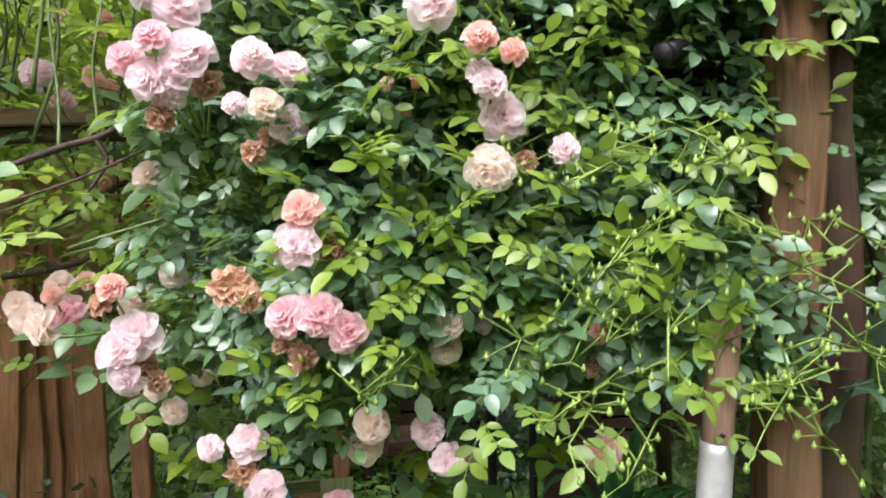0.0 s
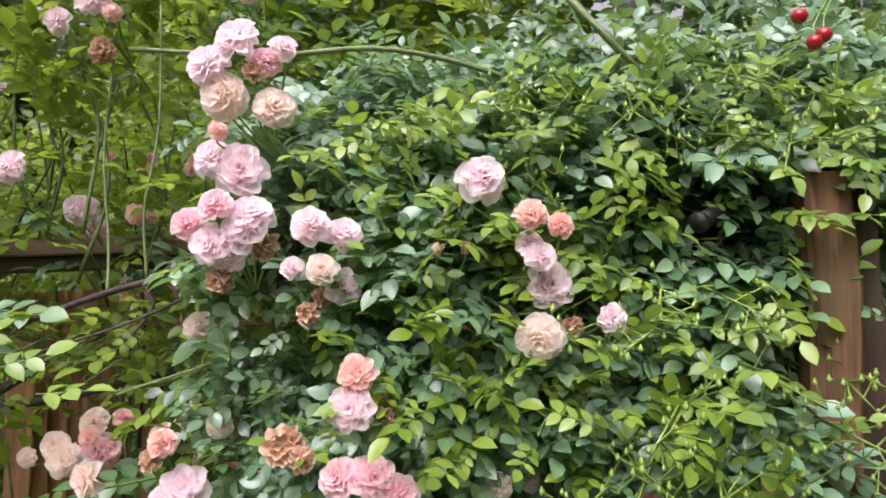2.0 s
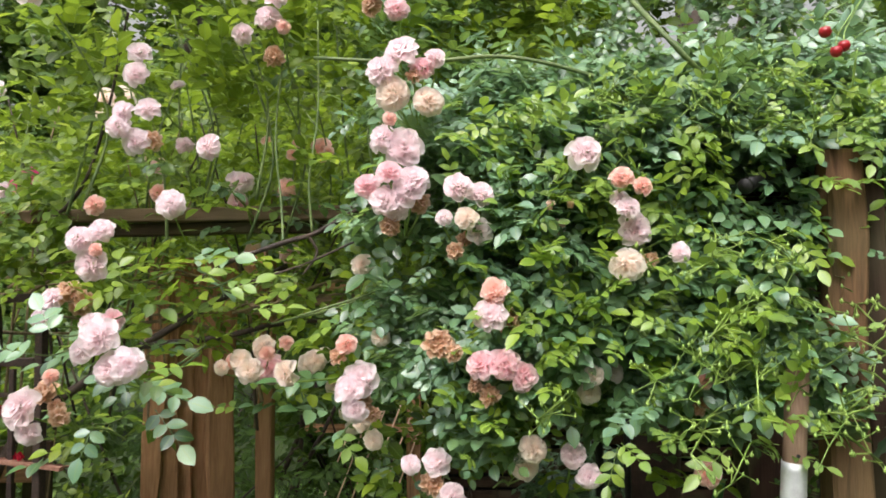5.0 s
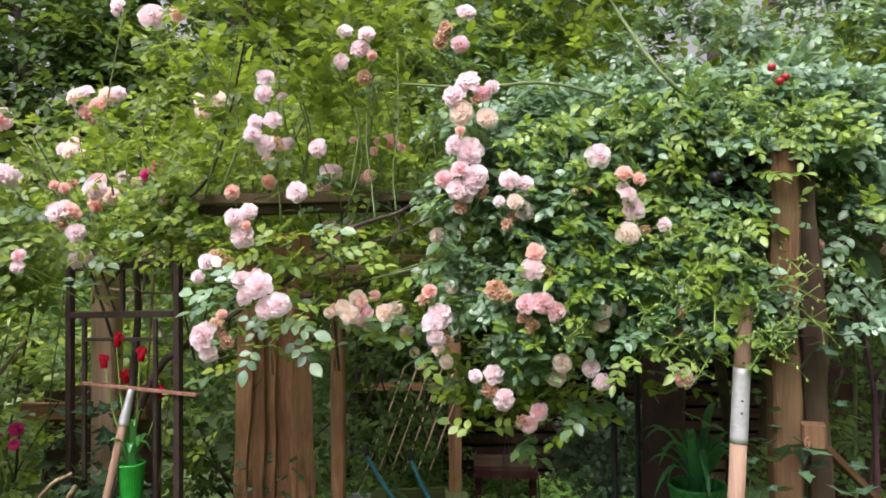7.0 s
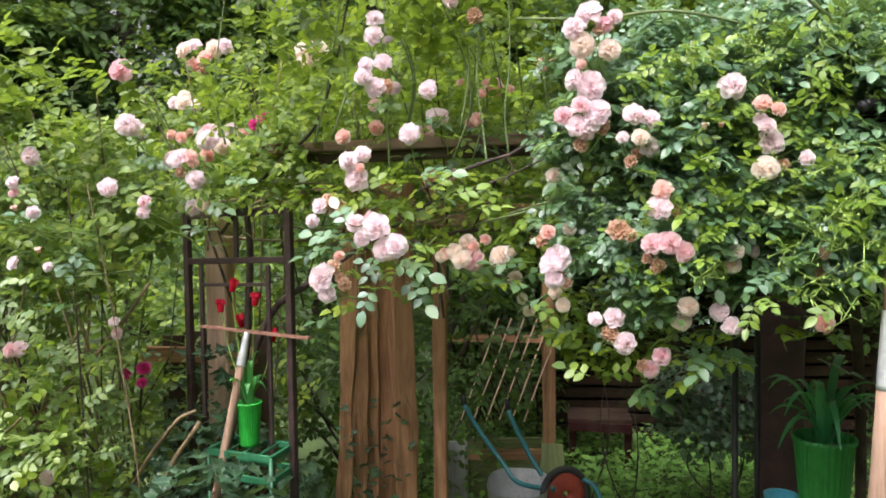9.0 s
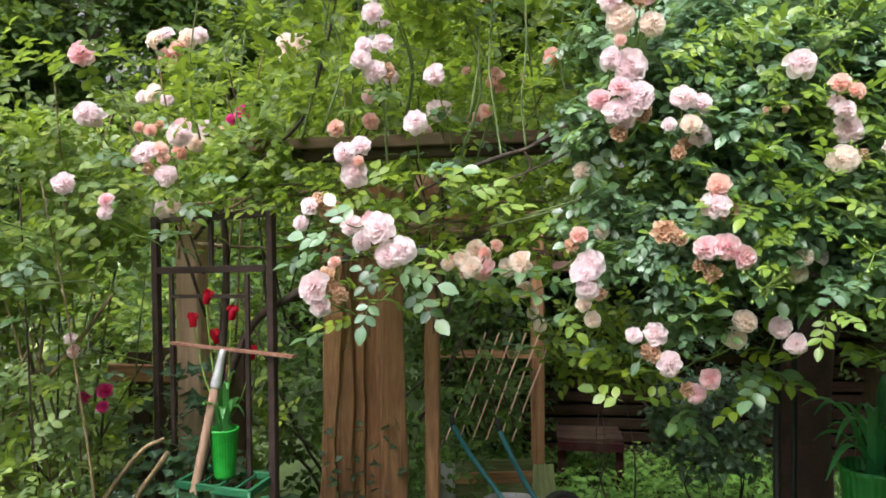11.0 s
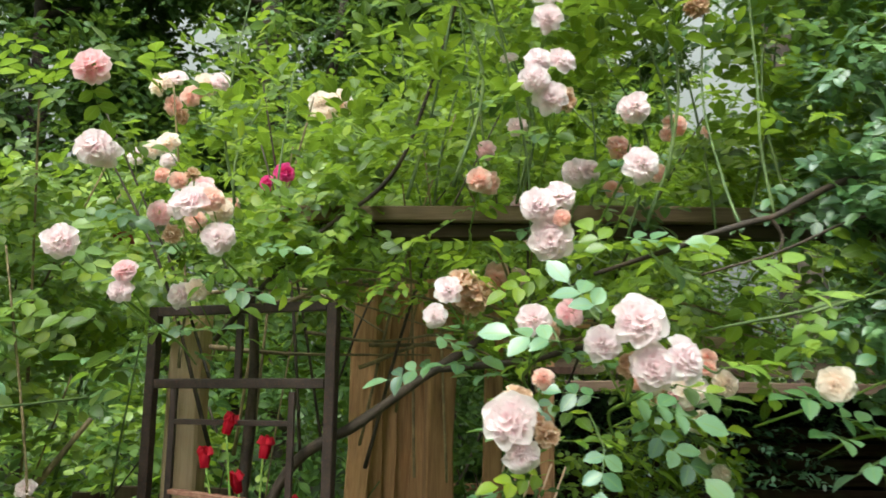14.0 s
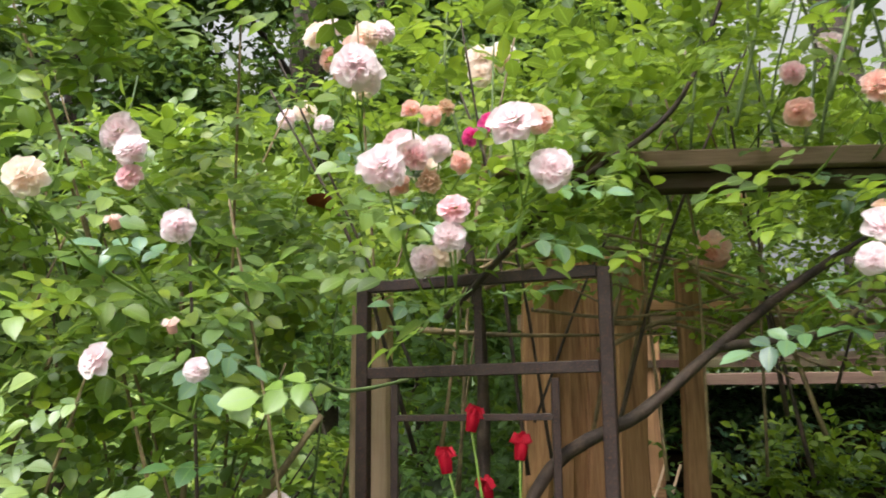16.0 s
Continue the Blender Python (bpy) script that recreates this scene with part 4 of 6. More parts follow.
# ---- climbing roses ----
LEAF_SETS = [rose_spray(random.Random(100 + i), 2 if i % 3 else 3, 0.034, 0.66) for i in range(6)]
FINE_SETS = [rose_spray(random.Random(120 + i), 2 if i % 3 else 3, 0.027, 0.62) for i in range(7)]
LEAF_MESH = []
for k, mat in ((0, GREEN_RIGHT), (1, GREEN_YOUNG), (2, GREEN_RIGHT), (3, GREEN_LEFT)):
    ob = quads_object("leaf_spray", *LEAF_SETS[k], mat)
    LEAF_MESH.append(ob.data)
    bpy.data.objects.remove(ob)

RIGHT = thing("climbing_rose", (0.9, 2.3, 0), "climbing rose with pink clusters covering the pergola post", "climbing rose", "climbing roses")
LEFT = thing("climbing_rose", (-1.75, 2.7, 0), "climbing rose with pale blooms over the iron trellis", "climbing rose", "climbing roses")

cluster(RIGHT, (0.049, 1.676, 2.110), [(-0.013, -0.003, 0.046, 0.058, "w"), (-0.043, -0.000, 0.016, 0.051, "w"), (-0.026, 0.002, -0.021, 0.057, "c"), (0.024, 0.006, 0.020, 0.041, "p"), (0.045, -0.000, 0.034, 0.034, "w"), (0.033, 0.006, -0.032, 0.050, "c"), (0.010, -0.001, 0.006, 0.027, "b"), (-0.028, -0.008, -0.066, 0.024, "k")])
cluster(RIGHT, (0.026, 1.684, 2.017), [(-0.017, 0.004, 0.009, 0.048, "w"), (0.017, -0.004, -0.009, 0.061, "w")])
cluster(RIGHT, (0.030, 1.671, 1.932), [(-0.045, 0.011, 0.018, 0.042, "p"), (-0.010, -0.013, 0.036, 0.040, "p"), (0.028, -0.002, 0.027, 0.057, "w"), (-0.018, -0.009, -0.009, 0.047, "w"), (0.003, -0.000, -0.020, 0.040, "w"), (0.038, 0.021, -0.006, 0.041, "b"), (-0.011, 0.004, -0.047, 0.037, "b"), (0.016, -0.009, 0.005, 0.046, "w")])
cluster(RIGHT, (0.132, 1.651, 1.894), [(-0.009, -0.013, 0.050, 0.046, "w"), (0.028, 0.006, 0.041, 0.044, "w"), (-0.031, 0.002, 0.004, 0.028, "w"), (0.003, -0.016, -0.000, 0.036, "c"), (0.025, 0.003, -0.018, 0.040, "w"), (-0.016, 0.003, -0.048, 0.030, "b"), (0.001, 0.018, -0.029, 0.027, "b")])
cluster(RIGHT, (0.271, 1.646, 1.901), [(-0.015, -0.006, 0.008, 0.017, "k"), (0.014, -0.010, 0.010, 0.017, "k"), (0.002, 0.016, -0.019, 0.024, "k")])
cluster(RIGHT, (0.303, 1.6, 1.985), [(0.000, 0.000, 0.000, 0.053, "w")])
cluster(RIGHT, (0.358, 1.570, 1.887), [(-0.019, -0.016, 0.055, 0.034, "k"), (0.018, 0.007, 0.046, 0.031, "k"), (-0.016, 0.004, 0.028, 0.029, "w"), (-0.008, -0.013, 0.014, 0.035, "w"), (0.006, 0.007, -0.015, 0.048, "w"), (-0.013, -0.006, -0.069, 0.050, "c"), (0.029, 0.018, -0.061, 0.030, "b")])
cluster(RIGHT, (0.417, 1.557, 1.839), [(0.000, 0.000, 0.000, 0.029, "w")])
cluster(RIGHT, (0.177, 1.607, 1.763), [(-0.006, -0.005, 0.027, 0.042, "k"), (-0.013, -0.012, -0.007, 0.048, "w"), (0.019, 0.016, -0.020, 0.040, "b")])
cluster(RIGHT, (0.105, 1.631, 1.708), [(-0.012, 0.009, 0.006, 0.051, "b"), (0.012, -0.009, -0.007, 0.032, "b")])
cluster(RIGHT, (0.172, 1.610, 1.668), [(-0.022, -0.003, 0.020, 0.044, "p"), (0.016, -0.009, 0.020, 0.048, "p"), (0.043, -0.010, 0.002, 0.044, "p"), (-0.009, 0.008, -0.027, 0.036, "b"), (-0.030, 0.015, -0.014, 0.025, "b")])
cluster(RIGHT, (-0.035, 1.710, 1.645), [(-0.013, -0.004, 0.067, 0.035, "k"), (-0.029, -0.002, 0.047, 0.031, "b"), (0.012, -0.002, 0.014, 0.055, "w"), (-0.007, -0.012, -0.002, 0.051, "w"), (-0.000, -0.013, -0.039, 0.042, "w"), (0.012, 0.023, -0.036, 0.039, "b"), (0.028, 0.012, -0.048, 0.030, "b")])
cluster(RIGHT, (-0.023, 1.796, 1.558), [(-0.010, -0.002, 0.015, 0.032, "c"), (0.009, 0.002, -0.016, 0.036, "c")])
cluster(RIGHT, (0.311, 1.670, 1.524), [(-0.023, -0.003, 0.025, 0.042, "w"), (-0.002, -0.022, -0.004, 0.039, "w"), (0.024, 0.025, -0.020, 0.024, "b")])
cluster(RIGHT, (0.324, 1.638, 1.659), [(-0.013, -0.015, 0.010, 0.033, "c"), (-0.012, 0.006, -0.020, 0.036, "c"), (0.026, 0.009, 0.011, 0.029, "w")])
cluster(RIGHT, (0.227, 1.675, 1.542), [(0.003, -0.012, 0.018, 0.044, "c"), (-0.003, 0.012, -0.018, 0.045, "c")])
cluster(RIGHT, (0.085, 1.709, 1.507), [(-0.037, -0.001, 0.020, 0.033, "w"), (0.006, 0.005, 0.023, 0.044, "w"), (-0.001, 0.008, -0.013, 0.044, "b"), (0.031, -0.011, -0.032, 0.049, "w")])
cluster(RIGHT, (0.170, 1.735, 1.426), [(0.020, -0.015, 0.021, 0.042, "p"), (-0.001, 0.009, -0.014, 0.040, "p"), (-0.018, 0.006, -0.008, 0.034, "b")])
cluster(RIGHT, (0.467, 1.607, 1.535), [(0.000, 0.000, 0.000, 0.043, "k")])
cluster(RIGHT, (0.453, 1.588, 1.648), [(0.001, -0.010, 0.019, 0.025, "k"), (-0.000, 0.010, -0.018, 0.031, "b")])
cluster(RIGHT, (0.860, 1.955, 1.780), [(0.000, 0.000, 0.000, 0.035, "k")])
cluster(RIGHT, (-0.404, 1.675, 1.698), [(-0.045, 0.020, 0.004, 0.044, "w"), (-0.007, -0.006, 0.030, 0.060, "w"), (0.008, 0.002, -0.024, 0.054, "w"), (0.044, -0.010, -0.013, 0.052, "w"), (-0.012, 0.028, -0.022, 0.034, "b")])
cluster(RIGHT, (-0.482, 1.840, 1.738), [(-0.025, 0.010, -0.004, 0.048, "w"), (0.024, -0.010, 0.006, 0.040, "p"), (0.000, 0.016, -0.022, 0.030, "b")])
cluster(RIGHT, (-0.525, 1.735, 1.614), [(-0.027, -0.024, 0.002, 0.065, "w"), (-0.011, 0.023, 0.021, 0.045, "b"), (-0.010, -0.022, -0.042, 0.042, "w"), (0.026, 0.005, -0.022, 0.036, "b"), (0.016, -0.007, 0.048, 0.028, "k"), (0.007, 0.023, -0.006, 0.032, "b")])
cluster(RIGHT, (-0.487, 1.804, 1.867), [(-0.022, -0.006, 0.012, 0.050, "w"), (0.013, 0.012, 0.030, 0.047, "w"), (-0.003, 0.000, -0.034, 0.058, "w"), (0.011, -0.007, -0.008, 0.024, "k")])
cluster(RIGHT, (-0.602, 1.944, 1.770), [(-0.021, -0.010, 0.008, 0.045, "w"), (-0.039, -0.015, -0.034, 0.038, "w"), (0.005, 0.002, 0.025, 0.054, "b"), (0.037, 0.004, 0.009, 0.043, "b"), (0.019, 0.021, -0.006, 0.049, "b")])
cluster(RIGHT, (-0.363, 1.827, 1.940), [(0.000, 0.000, 0.000, 0.052, "w")])
cluster(RIGHT, (-0.575, 1.998, 1.958), [(0.000, 0.000, 0.000, 0.042, "k")])
cluster(RIGHT, (-0.471, 1.932, 2.098), [(-0.027, -0.016, -0.004, 0.049, "w"), (0.021, 0.013, 0.038, 0.047, "w"), (-0.000, -0.001, -0.031, 0.053, "w"), (0.028, 0.015, -0.029, 0.044, "b"), (-0.021, -0.010, 0.027, 0.043, "w")])
cluster(RIGHT, (-0.342, 1.951, 2.064), [(0.000, 0.000, 0.000, 0.053, "w")])
cluster(RIGHT, (-0.472, 1.941, 2.221), [(0.001, 0.006, 0.023, 0.048, "w"), (-0.001, -0.005, -0.024, 0.048, "w")])
cluster(RIGHT, (-0.365, 2.258, 2.041), [(-0.013, 0.006, -0.002, 0.062, "w"), (0.014, -0.006, 0.002, 0.047, "w")])
cluster(RIGHT, (-0.284, 2.368, 2.029), [(0.000, 0.000, 0.000, 0.045, "k")])
cluster(RIGHT, (-0.055, 2.666, 2.265), [(0.000, 0.000, 0.000, 0.064, "k")])
cluster(LEFT, (-1.352, 2.775, 2.372), [(-0.075, -0.006, 0.03, 0.072, "c"), (-0.03, 0.0, 0.05, 0.06, "w"), (0.05, 0.004, 0.032, 0.075, "c"), (0.095, 0.01, 0.04, 0.062, "w"), (0.02, -0.017, -0.012, 0.058, "k"), (-0.045, 0.015, -0.03, 0.06, "k"), (-0.02, 0.021, -0.06, 0.05, "b")])
cluster(LEFT, (-1.139, 2.18, 1.997), [(-0.016, 0.0, 0.006, 0.032, "k"), (0.016, 0.004, -0.004, 0.036, "k"), (0.04, 0.01, 0.012, 0.03, "b")])
cluster(LEFT, (-1.122, 2.168, 1.928), [(-0.03, 0.0, 0.0, 0.05, "p"), (0.012, -0.006, 0.012, 0.044, "w"), (0.045, 0.0, -0.012, 0.036, "k"), (-0.008, 0.006, -0.04, 0.042, "b")])
cluster(LEFT, (-1.461, 2.84, 2.216), [(-0.05, 0.0, 0.0, 0.055, "w"), (0.0, -0.006, 0.02, 0.06, "c"), (0.05, 0.0, -0.015, 0.05, "w")])
cluster(LEFT, (-1.181, 2.504, 2.031), [(-0.02, 0.0, 0.02, 0.07, "p"), (0.03, 0.004, -0.03, 0.066, "c"), (-0.03, 0.006, -0.06, 0.06, "k")])
cluster(LEFT, (-1.31, 2.912, 2.109), [(0.0, 0.0, 0.0, 0.06, "w"), (0.06, 0.0, -0.02, 0.05, "k")])
cluster(RIGHT, (0.775, 1.70, 1.801), [(0.0, 0.0, 0.0, 0.026, "k")], 1)
cluster(RIGHT, (1.012, 1.85, 1.793), [(0.0, 0.0, 0.0, 0.04, "k"), (0.03, 0.01, -0.02, 0.034, "p")], 2)
cluster(LEFT, (-1.007, 2.999, 2.420), [(-0.022, 0.004, 0.018, 0.080, "c"), (0.042, -0.005, 0.018, 0.090, "c"), (-0.021, 0.000, -0.035, 0.075, "c")])
cluster(LEFT, (-1.040, 2.556, 2.089), [(0.024, -0.005, 0.013, 0.054, "m"), (-0.024, 0.005, -0.013, 0.041, "m")])
cluster(LEFT, (-1.212, 2.053, 2.015), [(-0.004, -0.010, 0.005, 0.067, "w"), (0.004, 0.010, -0.005, 0.056, "w")])
cluster(LEFT, (-1.265, 2.107, 2.185), [(0.000, 0.000, 0.000, 0.071, "p")])
cluster(LEFT, (-0.993, 1.966, 1.894), [(-0.027, -0.009, 0.017, 0.061, "w"), (0.006, 0.007, 0.023, 0.044, "k"), (0.020, 0.003, -0.041, 0.054, "w")])
cluster(LEFT, (-1.158, 1.867, 1.834), [(0.000, 0.000, 0.000, 0.053, "w")])
cluster(LEFT, (-1.090, 1.917, 1.783), [(0.002, -0.000, 0.016, 0.037, "p"), (-0.003, 0.000, -0.016, 0.037, "w")])
cluster(LEFT, (-1.122, 2.262, 1.793), [(-0.018, 0.004, -0.006, 0.055, "w"), (0.018, -0.004, 0.005, 0.047, "c")])
cluster(LEFT, (-1.218, 2.450, 2.077), [(0.046, -0.001, -0.068, 0.077, "w"), (-0.046, 0.002, 0.068, 0.057, "c")])
cluster(LEFT, (-1.537, 2.070, 1.939), [(0.000, 0.000, 0.000, 0.060, "w")])
cluster(RIGHT, (-0.275, 1.974, 1.653), [(0.011, -0.011, -0.014, 0.052, "c"), (-0.009, 0.008, 0.005, 0.045, "c"), (0.043, 0.007, 0.019, 0.032, "k"), (-0.044, -0.003, -0.009, 0.032, "c")])
cluster(RIGHT, (-0.170, 2.156, 1.638), [(-0.022, 0.002, -0.011, 0.050, "c"), (0.022, -0.003, 0.012, 0.036, "c")])
cluster(RIGHT, (-0.127, 2.292, 1.512), [(-0.023, -0.008, 0.056, 0.049, "c"), (0.023, -0.003, -0.045, 0.039, "c"), (0.000, 0.012, -0.010, 0.036, "c")])
cluster(RIGHT, (-0.238, 1.972, 2.312), [(-0.037, 0.002, 0.057, 0.042, "w"), (0.026, -0.013, 0.043, 0.048, "w"), (0.006, -0.000, 0.010, 0.055, "w"), (0.037, -0.001, -0.015, 0.032, "k"), (-0.047, -0.003, -0.026, 0.045, "w"), (0.013, 0.016, -0.067, 0.048, "b")])
cluster(LEFT, (-1.061, 2.592, 2.648), [(-0.119, 0.005, 0.020, 0.070, "w"), (0.011, -0.007, -0.014, 0.092, "w"), (0.109, 0.003, -0.007, 0.064, "k")])
cluster(RIGHT, (0.005, 1.868, 2.325), [(-0.018, 0.001, 0.011, 0.044, "b"), (0.020, -0.012, -0.038, 0.046, "p"), (-0.035, 0.016, -0.019, 0.044, "b"), (0.034, -0.006, 0.046, 0.052, "w")])
cluster(RIGHT, (-0.257, 2.05, 1.655), [(0.008, -0.004, -0.022, 0.066, "p"), (-0.004, 0.006, 0.026, 0.052, "c"), (-0.066, 0.0, -0.008, 0.036, "k"), (-0.03, 0.004, -0.03, 0.045, "b"), (0.05, -0.006, 0.032, 0.032, "k"), (0.098, 0.05, -0.012, 0.05, "c")])
cluster(RIGHT, (-0.078, 1.772, 1.685), [(-0.081, -0.002, -0.031, 0.048, "c"), (0.081, 0.002, 0.031, 0.035, "c")])
cluster(RIGHT, (-0.426, 3.095, 1.911), [(0.000, 0.000, 0.000, 0.076, "p")])
cluster(RIGHT, (-0.338, 2.562, 2.100), [(-0.122, -0.001, -0.075, 0.067, "p"), (0.122, 0.001, 0.075, 0.074, "k")])
cluster(LEFT, (-1.398, 1.854, 1.814), [(-0.017, -0.005, 0.037, 0.038, "w"), (-0.019, 0.003, 0.010, 0.029, "p"), (0.036, 0.003, -0.046, 0.037, "w")])
cluster(LEFT, (-1.494, 1.805, 1.812), [(0.000, 0.000, 0.000, 0.043, "c")])
cluster(LEFT, (-1.407, 1.895, 1.635), [(-0.058, 0.006, 0.005, 0.040, "w"), (0.058, -0.006, -0.006, 0.028, "w")])
cluster(LEFT, (-1.358, 2.293, 1.256), [(0.020, 0.003, 0.022, 0.050, "m"), (-0.043, 0.006, 0.001, 0.038, "m"), (0.024, -0.008, -0.024, 0.037, "m")])
cluster(RIGHT, (-0.033, 1.800, 1.834), [(0.000, 0.000, 0.000, 0.039, "c")])
cluster(RIGHT, (-0.223, 2.186, 2.088), [(-0.066, 0.004, 0.035, 0.025, "k"), (0.008, 0.004, 0.030, 0.028, "k"), (-0.002, -0.013, -0.003, 0.028, "k"), (0.077, 0.005, 0.010, 0.025, "k"), (-0.017, -0.001, -0.074, 0.038, "k")])
cluster(LEFT, (-1.415, 1.903, 1.725), [(-0.036, 0.004, 0.056, 0.020, "k"), (0.035, -0.004, -0.056, 0.019, "k")])
cluster(RIGHT, (-0.527, 2.256, 2.120), [(-0.026, -0.002, -0.112, 0.050, "k"), (-0.028, 0.002, -0.043, 0.040, "p"), (0.036, -0.002, 0.006, 0.045, "w"), (0.017, 0.001, 0.148, 0.037, "w")])
cluster(LEFT, (-1.615, 2.076, 1.372), [(-0.014, -0.003, -0.002, 0.049, "p"), (0.014, 0.004, 0.002, 0.052, "w")])
cluster(LEFT, (-1.328, 2.140, 1.432), [(0.003, -0.007, 0.019, 0.035, "w"), (-0.002, 0.007, -0.019, 0.039, "p")])
cluster(LEFT, (-1.467, 2.006, 1.018), [(0.000, 0.000, 0.000, 0.048, "w")])
cluster(RIGHT, (-0.448, 2.891, 1.945), [(-0.048, -0.006, -0.070, 0.105, "k"), (0.047, 0.006, 0.071, 0.062, "k")])


def cane(plant, points, r0, r1, mat=CANE, label=""):
    tube("cane", points, r0, r1, mat, plant, label, sides=7, rough=0.25)


# canes of the right rose
cane(RIGHT, [(0.676, 2.062, 0), (0.764, 2.200, 1.085), (0.580, 1.871, 1.716), (0.406, 1.912, 1.931), (0.148, 1.935, 1.968)], 0.016, 0.008)
cane(RIGHT, [(0.147, 1.951, 1.967), (0.002, 1.949, 1.953), (-0.049, 1.954, 1.941), (-0.099, 1.949, 1.915), (-0.141, 1.945, 1.892), (-0.184, 1.941, 1.880), (-0.243, 1.945, 1.861), (-0.300, 1.939, 1.839), (-0.384, 2.061, 1.815)], 0.006, 0.004, CANE, "dark old cane before the beam")
cane(RIGHT, [(-0.141, 1.945, 1.892), (-0.15, 1.96, 2.0), (-0.139, 1.99, 2.13), (-0.142, 2.007, 2.322)], 0.0026, 0.0014, CANE_GREEN)
cane(RIGHT, [(-0.148, 1.944, 1.891), (-0.132, 1.943, 1.857), (-0.157, 1.938, 1.817)], 0.0035, 0.002)
cane(RIGHT, [(-0.194, 1.940, 1.875), (-0.205, 1.972, 1.954), (-0.222, 1.998, 2.093), (-0.208, 2.009, 2.279)], 0.0026, 0.0015, CANE_GREEN)
cane(RIGHT, [(0.056, 1.939, 1.910), (0.003, 1.911, 1.895), (-0.055, 1.916, 1.878), (-0.151, 1.906, 1.835), (-0.265, 1.905, 1.799)], 0.003, 0.0018)
cane(RIGHT, [(0.817, 1.947, 1.894), (0.650, 1.831, 2.053), (0.449, 1.645, 2.141), (0.383, 1.862, 2.376), (0.262, 1.684, 2.471)], 0.005, 0.004, CANE_GREEN, "long green flowering shoot")
cane(RIGHT, [(0.538, 1.788, 2.027), (0.389, 1.744, 2.112), (0.217, 1.742, 2.161), (0.059, 1.761, 2.160), (-0.111, 1.786, 2.176)], 0.004, 0.003, CANE_GREEN)
cane(RIGHT, [(0.280, 1.931, 1.938), (0.058, 1.874, 1.813), (-0.145, 1.841, 1.745)], 0.0035, 0.002, CANE_GREEN)
cane(RIGHT, [(0.191, 1.929, 1.895), (-0.038, 1.924, 1.775), (-0.232, 2.012, 1.723)], 0.0035, 0.002, CANE_GREEN)
# bare stems beyond the post
cane(RIGHT, [(0.95, 1.8, 0.0), (0.94, 1.8, 1.275), (0.935, 1.8, 1.495), (0.927, 1.85, 1.664), (0.9, 1.87, 1.8)], 0.008, 0.004, MAROON, "dark red upright stem")
cane(RIGHT, [(0.935, 1.8, 1.495), (0.985, 1.78, 1.59), (1.06, 1.8, 1.66)], 0.005, 0.003, MAROON)
cane(RIGHT, [(0.95, 1.9, 0.0), (0.947, 1.9, 1.245), (0.952, 1.9, 1.739), (0.967, 1.95, 1.943), (0.94, 1.97, 2.06)], 0.005, 0.003, CANE_GREEN, "slender green upright shoot")
cane(RIGHT, [(1.0, 1.86, 0.0), (1.005, 1.85, 1.4), (0.985, 1.86, 1.68), (1.03, 1.9, 1.95)], 0.004, 0.0025, CANE_GREEN)
cane(RIGHT, [(0.913, 1.8, 1.691), (0.95, 1.8, 1.64), (0.995, 1.8, 1.617)], 0.003, 0.002, CANE_OLIVE)
big = leaflet(0.085, 0.056, 0.35, 0.2)
for x, y, z, turn, tip in ((0.8, 1.72, 1.825, -100, 38), (0.9, 1.79, 1.79, -150, 60), (0.86, 1.8, 1.6, -60, 50)):
    ob = quads_object("large_leaf", *big, GREEN_IVY)
    ob.matrix_basis = Matrix.Translation((x, y, z)) @ pose(0, 0, 0, tip, 0, 0) @ pose(0, 0, 0, 0, 0, turn)
    child(ob, RIGHT, "broad dark green leaf beside the post")
    cane(RIGHT, [(x, y, z), ((x + 0.95) / 2, y + 0.06, z - 0.02), (0.95, 1.9, z - 0.06)], 0.0014, 0.002, CANE_GREEN)

# canes of the left rose
cane(LEFT, [(-1.094, 2.352, 0.980), (-0.965, 2.408, 1.409), (-0.789, 2.357, 1.548), (-0.646, 2.412, 1.650), (-0.478, 2.483, 1.760), (-0.312, 2.540, 1.851)], 0.013, 0.008, CANE, "thick bare cane rising past the trellis")
cane(LEFT, [(-0.646, 2.412, 1.650), (-0.463, 2.454, 1.668), (-0.261, 2.537, 1.703), (0.110, 2.548, 1.679)], 0.009, 0.005)
cane(LEFT, [(-1.110, 2.404, 1.702), (-0.991, 2.364, 1.826), (-0.889, 2.354, 1.924), (-0.741, 2.280, 2.024), (-0.666, 2.245, 2.189), (-0.598, 2.193, 2.411)], 0.006, 0.003, CANE, "arching green-brown cane above the trellis")
cane(LEFT, [(-1.053, 2.435, 1.265), (-1.047, 2.486, 1.645), (-1.075, 2.482, 1.884)], 0.014, 0.008)
cane(LEFT, [(-2.058, 2.423, 0.880), (-1.788, 2.304, 1.054), (-1.618, 2.275, 1.187), (-1.535, 2.270, 1.263), (-1.399, 2.273, 1.412), (-1.299, 2.287, 1.549)], 0.01, 0.005, CANE_OLIVE, "thick olive cane arching through the bush")
cane(LEFT, [(-2.112, 2.425, 0.733), (-1.791, 2.306, 0.966), (-1.626, 2.272, 1.131), (-1.535, 2.270, 1.263), (-1.505, 2.286, 1.497), (-1.530, 2.296, 1.742)], 0.008, 0.004, CANE_OLIVE)
cane(LEFT, [(-1.509, 2.214, 0.605), (-1.348, 2.225, 0.912), (-1.175, 2.185, 1.129), (-1.102, 2.191, 1.174)], 0.008, 0.006, CANE_OLIVE, "cut-off brown stem stump")
cane(LEFT, [(-1.319, 2.220, 0.605), (-1.232, 2.229, 0.940), (-1.090, 2.187, 1.138)], 0.009, 0.008, CANE_OLIVE, "cut-off brown stem stump")
rng = random.Random(61)
